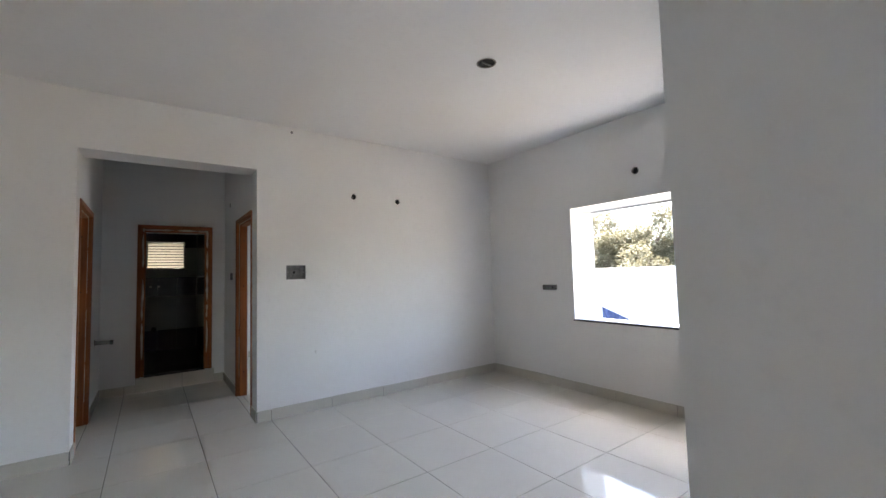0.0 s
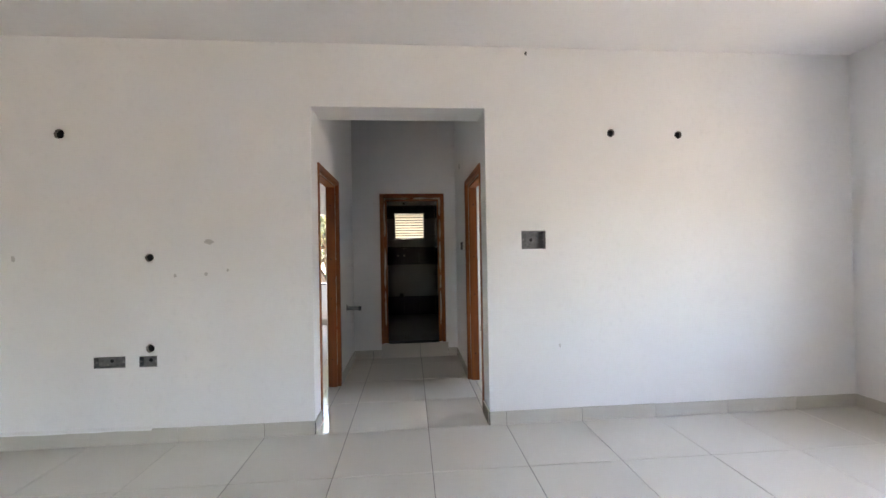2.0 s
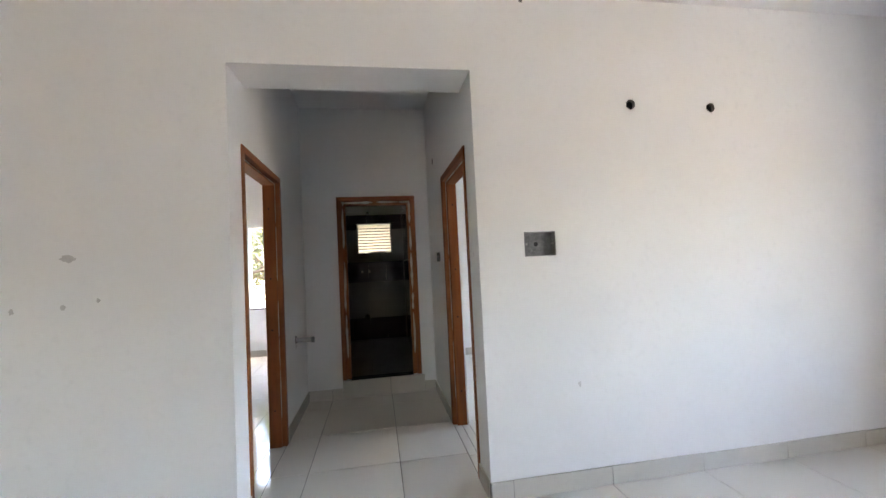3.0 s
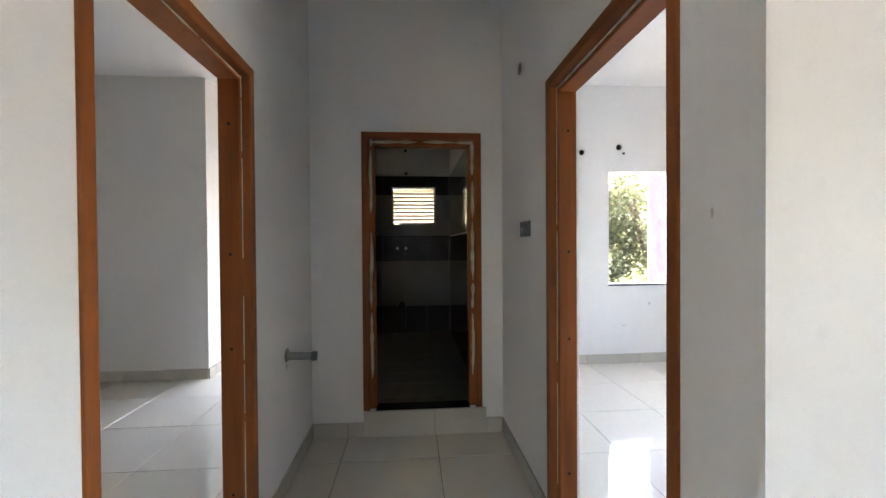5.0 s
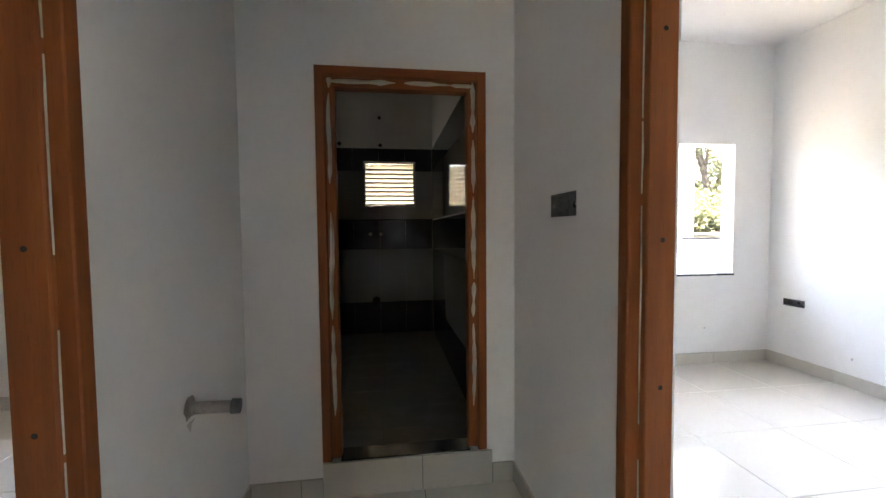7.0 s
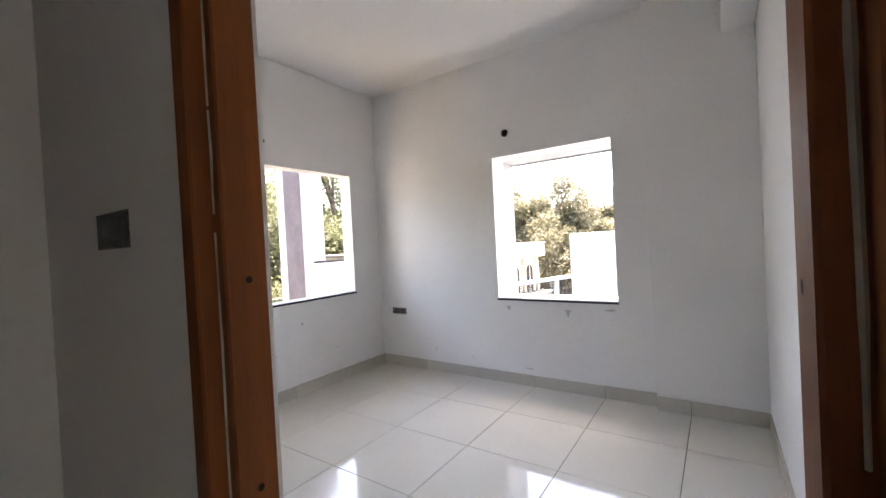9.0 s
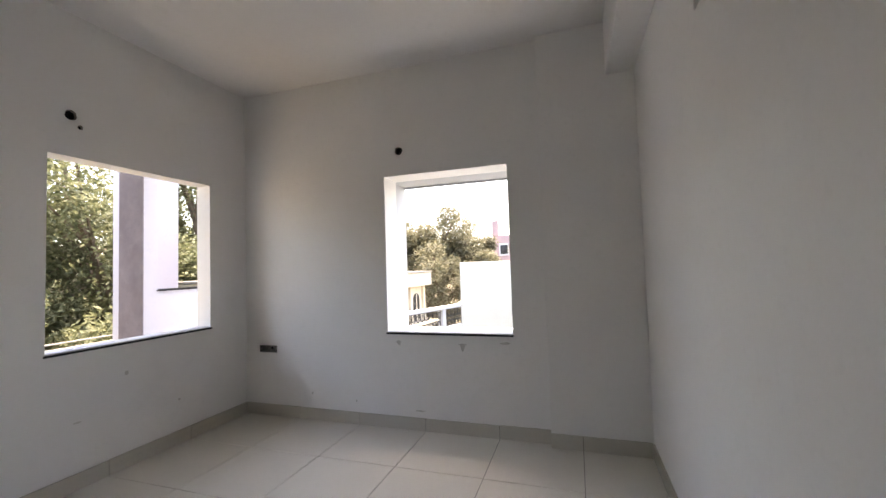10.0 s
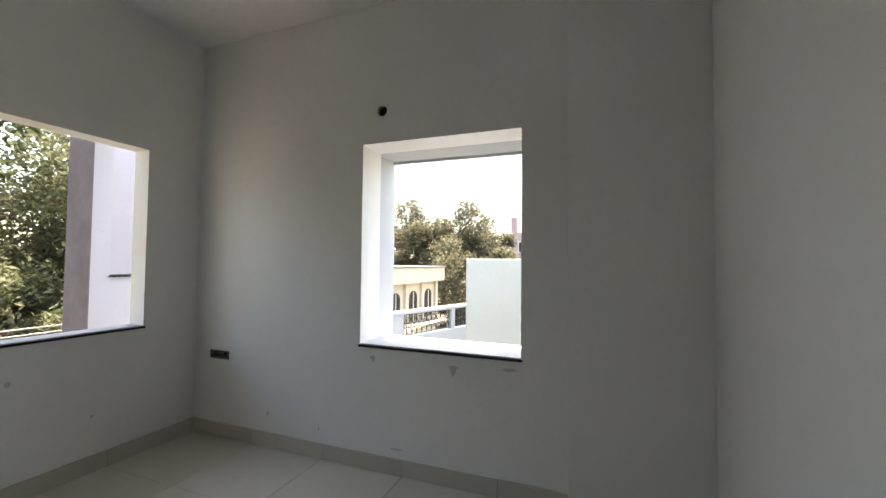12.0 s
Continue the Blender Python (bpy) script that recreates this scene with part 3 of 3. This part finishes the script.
# tap outlets left open in the tiles
for k, (u, z, r) in enumerate([(0.277, 2.317, 0.022), (0.271, 2.629, 0.02), (-0.184, 2.327, 0.022), (0.15, 1.29, 0.02), (0.27, 1.29, 0.02)]):
    bm = bmesh.new()
    bmesh.ops.create_cone(bm, cap_ends=True, segments=12, radius1=r, radius2=r * 0.8, depth=0.02)
    bmesh.ops.transform(bm, matrix=pose(u, BACK - 0.017, z, 90, 0, 0), verts=bm.verts)
    tagged(part("water_outlet", bm, M_PIPE if k > 2 else M_HOLE), "capped water outlet in the bathroom wall", "pipe", "bathroom water outlets")
bm = bmesh.new()
bmesh.ops.create_cone(bm, cap_ends=True, segments=14, radius1=0.045, radius2=0.04, depth=0.10)
bmesh.ops.transform(bm, matrix=pose(0.206, BACK - 0.05, 0.51, 90, 0, 0), verts=bm.verts)
tagged(part("waste_pipe", bm, M_HOLE), "black capped waste pipe low on the bathroom wall", "pipe")


# ---- outside ----
structure(block("ground", -400, -400, -3.9, 400, 400, -3.4, M_GROUND), "dry earth and scrub around the house", "ground")
# wing of the same house beyond the bedroom's north window
e = wall("wall_wing", "y", 10.22, 10.58, 4.11, 7.6, -3.4, 3.4, [(4.275, 5.6, 1.185, 2.9)], M_WING, "white outside wall of the wing with an open window")
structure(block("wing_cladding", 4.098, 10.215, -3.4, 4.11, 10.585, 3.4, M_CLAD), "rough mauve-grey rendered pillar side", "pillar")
structure(block("wing_window_sill", 4.262, 10.20, 1.172, 5.6, 10.58, 1.185, M_GRANITE), "thin black granite window sill", "window sill")
structure(block("wall_wing_far", 5.0, 11.9, -3.4, 5.85, 12.1, 3.4, M_WING), "white outside wall of the wing", "wall")
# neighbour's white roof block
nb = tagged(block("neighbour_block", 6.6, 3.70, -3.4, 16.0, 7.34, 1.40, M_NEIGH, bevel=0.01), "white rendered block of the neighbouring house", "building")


def leaf_cloud(centres, count, size, rng):
    """Many small folded leaves scattered in lumpy clumps; one mesh."""
    verts, faces = [], []
    for _ in range(count):
        cx, cy, cz, r = rng.choice(centres)
        d = Vector((rng.gauss(0, 1), rng.gauss(0, 1), rng.gauss(0, 0.8))).normalized() * r * rng.uniform(0.55, 1.05)
        p = Vector((cx, cy, cz)) + d
        s = size * rng.uniform(0.6, 1.4)
        rot = Euler((rng.uniform(-0.9, 0.9), rng.uniform(-0.9, 0.9), rng.uniform(0, 6.28))).to_matrix()
        k = len(verts)
        for q in ((-1, 0, 0), (0, -0.42, 0.12), (1, 0, 0), (0, 0.42, 0.12)):
            verts.append(p + rot @ (Vector(q) * s))
        faces += [(k, k + 1, k + 2), (k, k + 2, k + 3)]
    me = bpy.data.meshes.new("crown")
    me.from_pydata(verts, [], faces)
    return me


def limb(bm, a, b, r0, r1, n=7):
    a, b = Vector(a), Vector(b)
    q = (b - a).to_track_quat("Z", "Y").to_matrix()
    rings = [[bm.verts.new(p + q @ Vector((r * math.cos(2 * math.pi * i / n), r * math.sin(2 * math.pi * i / n), 0))) for i in range(n)] for p, r in ((a, r0), (b, r1))]
    for i in range(n):
        bm.faces.new([rings[0][i], rings[0][(i + 1) % n], rings[1][(i + 1) % n], rings[1][i]])


def tree(x, y, base, height, spread, leaves, size, seed, leaf, label):
    rng = random.Random(seed)
    e = tagged(new("tree"), label, "tree", "trees around the house")
    e.location = (x, y, base)
    bm = bmesh.new()
    fork = height * 0.32
    lean = Vector((rng.uniform(-0.3, 0.3), rng.uniform(-0.3, 0.3), fork))
    limb(bm, (0, 0, 0), lean, height * 0.035, height * 0.025)
    centres = []
    for i in range(11):
        a = i * 2.4 + rng.uniform(-0.4, 0.4)
        out = spread * rng.uniform(0.25, 0.95)
        tip = Vector((math.cos(a) * out, math.sin(a) * out, height * rng.uniform(0.42, 0.97) - 0.22 * height * (out / spread) ** 2))
        mid = lean.lerp(tip, 0.5) + Vector((0, 0, 0.06 * height))
        limb(bm, lean, mid, height * 0.016, height * 0.010, 6)
        limb(bm, mid, tip, height * 0.010, height * 0.004, 5)
        centres.append((*tip, spread * rng.uniform(0.22, 0.36)))
        for _ in range(3):
            t2 = mid.lerp(tip, rng.uniform(0.3, 1)) + Vector((rng.gauss(0, 1), rng.gauss(0, 1), rng.gauss(0, 0.7))) * spread * 0.22
            limb(bm, mid, t2, height * 0.007, height * 0.002, 4)
            centres.append((*t2, spread * rng.uniform(0.14, 0.26)))
    part("trunk", bm, M_BARK, e)
    me = leaf_cloud(centres, leaves, size, rng)
    me.materials.append(leaf)
    crown = new("crown", me)
    crown.parent = e


GREEN = "dense sunlit green tree outside the window"
DRY = "dusty olive-green tree with thinning leaves"
for i, (x, y, h, sp) in enumerate([(1.5, 17.5, 9.5, 3.6), (5.2, 18.5, 9.0, 3.4), (8.6, 18.0, 9.5, 3.6), (3.4, 15.2, 5.6, 2.4), (-2.2, 17.0, 9.0, 3.6), (12.5, 20.0, 9.0, 3.8), (11.2, 17.3, 10.5, 3.2), (6.4, 15.6, 5.0, 2.2), (9.8, 15.8, 6.0, 2.6)]):
    tree(x, y, -3.4, h, sp, 27000, 0.07, 40 + i, M_LEAF, GREEN)
for i, (x, y, h, sp, n) in enumerate([(30, 16.4, 10.7, 4.3, 21000), (33.5, 14.0, 10.0, 2.9, 11000), (31, 20.8, 10.6, 3.0, 2600), (36, 5, 9.6, 5, 11000), (34, -3, 9.8, 5, 11000), (33, 27, 8.0, 4.5, 8000), (38, -12, 9.0, 5, 8000), (27, 9.5, 4.9, 3.0, 7000), (27.5, 14.5, 6.4, 3.6, 9000), (28, 18.5, 5.6, 3.4, 8000), (27.5, 21.5, 5.2, 3.2, 8000), (28, 3.0, 5.5, 3.5, 7000)]):
    tree(x, y, -3.4, h, sp, int(n * 2.0), 0.105, 60 + i, M_LEAF_DRY, DRY)


# cream house across the lane
def house():
    e = tagged(new("house"), "cream flat-roofed house with arched veranda openings", "house")
    ox, oy, w, d = 8.5, 13.05, 11.4, 9.0
    bm = bmesh.new()
    add_box(bm, ox, oy, -3.4, ox + w, oy + d, 0.5)
    finish(bm)
    part("wall", bm, M_CREAM, e)
    bm = bmesh.new()
    add_box(bm, ox - 0.3, oy - 0.35, 0.5, ox + w + 0.2, oy + d, 1.12)
    finish(bm, 0.02)
    part("parapet", bm, M_CREAM, e)
    bm = bmesh.new()
    add_box(bm, ox - 0.35, oy - 0.4, 1.12, ox + w + 0.25, oy + d, 1.19)
    finish(bm, 0.02)
    part("roof", bm, M_ROOF, e)
    for k in range(7):
        x = ox + 0.35 + k * 1.6
        bm = bmesh.new()
        pts = [(x, -1.1), (x + 0.8, -1.1), (x + 0.8, -0.15)] + [(x + 0.4 + 0.4 * math.cos(a), -0.15 + 0.3 * math.sin(a)) for a in [math.pi * j / 8 for j in range(1, 8)]] + [(x, -0.15)]
        f = [bm.verts.new((a, oy - 0.012, b)) for a, b in pts]
        g = [bm.verts.new((a, oy + 0.01, b)) for a, b in pts]
        bm.faces.new(f)
        for i in range(len(pts)):
            bm.faces.new([f[i], f[(i + 1) % len(pts)], g[(i + 1) % len(pts)], g[i]])
        wdw = part("window", bm, M_DARKWIN, e, "dark arched opening")
        bm = bmesh.new()
        add_box(bm, x + 0.37, oy - 0.03, -1.1, x + 0.43, oy - 0.013, 0.1)
        finish(bm)
        part("mullion", bm, M_CREAM, wdw)
        bm = bmesh.new()
        add_box(bm, x + 1.08, oy - 0.12, -1.5, x + 1.32, oy - 0.005, 0.5)
        finish(bm)
        part("pilaster", bm, M_CREAM, e)
    bm = bmesh.new()
    add_box(bm, ox, oy - 0.9, -1.35, ox + w, oy - 0.01, -1.15)
    finish(bm)
    part("balcony", bm, M_CREAM, e)


house()


# white boundary wall with wrought iron grilles, running away beyond the neighbour's block
def boundary():
    e = tagged(new("boundary_wall"), "white boundary wall with black wrought iron grilles", "boundary wall")
    e.matrix_world = pose(9.77, 9.83, 0, 0, 0, -19.4)

    def bar(bm, pts, r):
        for a, b in zip(pts, pts[1:]):
            limb(bm, (a[0], 0, a[1]), (b[0], 0, b[1]), r, r, 4)

    for n, x0, x1, z0, z1, t in (("wall", -3.0, 4.6, -3.4, -0.30, 0.09), ("coping", -3.0, 4.6, 0.20, 0.27, 0.12)):
        bm = bmesh.new()
        add_box(bm, x0, -t, z0, x1, t, z1)
        finish(bm, 0.01)
        part(n, bm, M_OUT, e)
    for x0, x1 in ((-2.2, -2.06), (-0.35, 0.0), (1.66, 1.80), (3.44, 3.58)):
        bm = bmesh.new()
        add_box(bm, x0, -0.085, -0.30, x1, 0.085, 0.20)
        finish(bm, 0.008)
        part("pier", bm, M_OUT, e)
    for x0, x1 in ((-2.06, -0.35), (0.0, 1.66), (1.80, 3.44)):
        bm = bmesh.new()
        for z in (-0.27, 0.12, 0.17):
            bar(bm, [(x0, z), (x1, z)], 0.011)
        n = round((x1 - x0) / 0.165)
        w = (x1 - x0) / n
        for i in range(n + 1):
            bar(bm, [(x0 + w * i, -0.30), (x0 + w * i, 0.20)], 0.011)
        for i in range(n):
            c = x0 + w * (i + 0.5)
            for s, z in ((1, 0.02), (-1, -0.16)):
                for m in (-1, 1):
                    bar(bm, [(c + m * (0.012 + 0.062 * k / 9) * math.sin(k * 0.62), z + s * (0.012 + 0.085 * k / 9) * math.cos(k * 0.62)) for k in range(10)], 0.009)
            bar(bm, [(c, -0.27), (c, 0.12)], 0.007)
        part("iron_grille", bm, M_IRON, e, "black scrolled iron grille")


boundary()


def mauve_house():
    e = tagged(new("house"), "far mauve two-storey house above the trees", "house")
    bm = bmesh.new()
    add_box(bm, 44, 7, -3.4, 52, 14.2, 4.6)
    finish(bm)
    part("wall", bm, M_MAUVE, e)
    bm = bmesh.new()
    add_box(bm, 43.9, 13.6, 4.6, 44.5, 14.25, 6.2)
    finish(bm)
    part("roof_post", bm, M_MAUVE, e)
    for y in (8.2, 10.6, 12.6):
        bm = bmesh.new()
        add_box(bm, 43.93, y - 0.1, 2.4, 44.02, y + 0.9, 3.7)
        finish(bm)
        w = part("window", bm, M_OUT, e, "white framed window")
        bm = bmesh.new()
        add_box(bm, 43.90, y, 2.55, 43.94, y + 0.8, 3.55)
        finish(bm)
        part("pane", bm, M_DARKWIN, w)


mauve_house()


# blue sheet hung over the foot of the neighbour's wall
bm = bmesh.new()
COLS, ROWS_T = 14, 6
grid = []
for i in range(COLS + 1):
    f = i / COLS
    top = 0.55 + 0.18 * f
    grid.append([bm.verts.new((6.56 - 0.025 * math.sin(f * 31) * (0.3 + j / ROWS_T), 4.54 + 0.48 * f, top + (-0.9 - top) * j / ROWS_T)) for j in range(ROWS_T + 1)])
for a, b in zip(grid, grid[1:]):
    for j in range(ROWS_T):
        bm.faces.new([a[j], b[j], b[j + 1], a[j + 1]])
bmesh.ops.solidify(bm, geom=list(bm.faces), thickness=0.004)
tagged(part("tarpaulin", bm, M_BLUE), "creased blue tarpaulin hanging against the neighbouring wall", "tarpaulin")

# service cables across the lane
for k, (y, z) in enumerate([(13.0, 0.74), (13.1, 0.64), (13.05, 0.57)]):
    bm = bmesh.new()
    pts = [Vector((-12 + 30 * i / 16, y, z - 0.35 * (1 - ((i - 8) / 8) ** 2))) for i in range(17)]
    for a, b in zip(pts, pts[1:]):
        limb(bm, a, b, 0.012, 0.012, 5)
    structure(part("cable", bm, M_PIPE), "pale service cable strung past the trees", "cable")


# ---- floors: grout beds, tiles and skirting, piece by piece ----
PITCH, JOINT = 0.61, 0.0035


def tile_mesh(w, d, h=0.01, c=0.0015):
    bm = bmesh.new()
    top = [bm.verts.new((x, y, 0)) for x, y in ((c, c), (w - c, c), (w - c, d - c), (c, d - c))]
    rim = [bm.verts.new((x, y, -c)) for x, y in ((0, 0), (w, 0), (w, d), (0, d))]
    low = [bm.verts.new((x, y, -h)) for x, y in ((0, 0), (w, 0), (w, d), (0, d))]
    bm.faces.new(top)
    for a, b in ((top, rim), (rim, low)):
        for i in range(4):
            bm.faces.new([a[i], b[i], b[(i + 1) % 4], a[(i + 1) % 4]])
    bmesh.ops.recalc_face_normals(bm, faces=bm.faces)
    me = bpy.data.meshes.new("tile")
    bm.to_mesh(me)
    bm.free()
    return me


TILE_MESHES = {}


def cuts(a, b, origin, pitch):
    k = math.ceil((a - origin) / pitch + 1e-6)
    v = [a]
    while origin + k * pitch < b - 0.02:
        if origin + k * pitch > a + 0.02:
            v.append(origin + k * pitch)
        k += 1
    return v + [b]


def tiled_floor(name, areas, ox, oy, z, label, material=None, pitch=PITCH):
    x0, y0 = min(a[0] for a in areas), min(a[1] for a in areas)
    bm = bmesh.new()
    for a in areas:
        add_box(bm, a[0], a[1], z - 0.12, a[2], a[3], z - 0.003)
    finish(bm)
    floor = structure(part(name, bm, M_GROUT), label, "floor")
    for ax0, ay0, ax1, ay1 in areas:
        xs, ys = cuts(ax0, ax1, ox, pitch), cuts(ay0, ay1, oy, pitch)
        for p, q in zip(xs, xs[1:]):
            for r, t in zip(ys, ys[1:]):
                size = (round(q - p - JOINT, 4), round(t - r - JOINT, 4))
                key = (*size, material)
                if key not in TILE_MESHES:
                    TILE_MESHES[key] = tile_mesh(*size)
                    TILE_MESHES[key].materials.append(material or M_TILE)
                ob = new("tile", TILE_MESHES[key])
                ob.location = (p + JOINT / 2, r + JOINT / 2, z)
                ob.parent = floor
    return floor


GLOSSY = "glossy cream vitrified tile floor with thin dark joints"
tiled_floor("floor_living", [(-3.6, -2.2, XE, YN), (XL, YN, XR, YH)], 0.51, 5.165, 0, GLOSSY)
tiled_floor("floor_bedroom", [(XR, RIGHTDOOR[0], 1.115, RIGHTDOOR[1]), (1.115, YS2, XB, YB)], 1.665, 6.347, 0, GLOSSY)
tiled_floor("floor_left_room", [(-0.465, LEFTDOOR[0], XL, LEFTDOOR[1]), (-3.6, YS2, -0.465, 8.70), (-1.70, 8.70, -0.465, 9.90)], -0.70, 5.165, 0, GLOSSY)
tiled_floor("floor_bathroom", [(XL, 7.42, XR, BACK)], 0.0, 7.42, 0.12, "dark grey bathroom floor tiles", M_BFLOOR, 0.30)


def skirting(name, place, u0, u1, origin, height=0.105, z0=0.0):
    e = structure(new(name), "cream tile skirting with thin joints", "baseboard")
    us = cuts(u0, u1, origin, PITCH)
    rng = random.Random(name)
    bm = bmesh.new()
    flat_box(bm, place, u0 + 0.001, u1 - 0.001, -0.0065, 0, z0 + 0.001, z0 + height - 0.004)
    finish(bm)
    part("joint_bed", bm, M_GROUT, e, "dark grey joint mortar")
    for p, q in zip(us, us[1:]):
        bm = bmesh.new()
        t = 0.011 + rng.uniform(-0.001, 0.0015)
        flat_box(bm, place, p + 0.0018, q - 0.0018, -t, -0.001, z0 + 0.002, z0 + height + rng.uniform(-0.002, 0.002))
        finish(bm)
        part("skirting_tile", bm, M_SKIRT, e)
    return e


def ragged_plaster(place, u0, u1, z, seed):
    """Uneven lip of plaster run over the top of the skirting."""
    bm = bmesh.new()
    n = int((u1 - u0) / 0.03)
    rows = []
    for i in range(n + 1):
        u = u0 + (u1 - u0) * i / n
        low = z - 0.004 - 0.010 * max(0, noise.noise((u * 3, seed, 0)) + 0.25) - 0.006 * max(0, noise.noise((u * 14, seed, 3)))
        rows.append([bm.verts.new(place(u, -0.001, z + 0.02)), bm.verts.new(place(u, -0.0145, z + 0.001)), bm.verts.new(place(u, -0.0140, low))])
    for a, b in zip(rows, rows[1:]):
        for k in range(2):
            bm.faces.new([a[k], b[k], b[k + 1], a[k + 1]])
    bmesh.ops.recalc_face_normals(bm, faces=bm.faces)
    structure(part("plaster_lip", bm, M_WALL), "uneven plaster edge over the skirting", "plaster")


ragged_plaster(P_N, -3.5, -1.5, 0.108, 4)
skirting("baseboard_1", P_N, -3.6, XL, 0.51)
skirting("baseboard_2", P_N, XR, XE, 0.51)
skirting("baseboard_3", P_LE, 1.0, YN - 0.012, 5.165)
skirting("baseboard_4", P_HL, YN, LEFTDOOR[0], 5.165)
skirting("baseboard_5", P_HL, LEFTDOOR[1], YH, 5.165)
skirting("baseboard_6", P_HR, YN, RIGHTDOOR[0], 5.165)
skirting("baseboard_7", P_HR, RIGHTDOOR[1], YH, 5.165)
skirting("baseboard_8", P_BF, XL + 0.012, BATHDOOR[0], -0.10)
skirting("baseboard_9", P_BF, BATHDOOR[0], BATHDOOR[1] + 0.03, 0.50, 0.18)
skirting("baseboard_10", P_BF, BATHDOOR[1] + 0.03, XR - 0.012, 0.50)
skirting("baseboard_11", P_E, 5.957, YB - 0.012, 6.347)
skirting("baseboard_12", wall_place("x", 4.045, 1), 5.29, 5.957, 5.737)
skirting("baseboard_13", P_NB, 1.14, XB, 1.665)
skirting("baseboard_14", wall_place("y", YS2, -1), 1.115, 4.03, 1.665)
skirting("baseboard_15", wall_place("x", 1.115, -1), RIGHTDOOR[1], YB, 6.347)
skirting("baseboard_16", P_LR, -3.6, -1.70, -0.70)
skirting("baseboard_17", wall_place("x", -1.70, -1), 8.70, 9.89, 5.165)
skirting("baseboard_18", wall_place("y", 9.90, 1), -1.69, -0.465, -0.70)
skirting("baseboard_19", wall_place("x", 0.90, 1), -2.2, 1.235, 5.165)
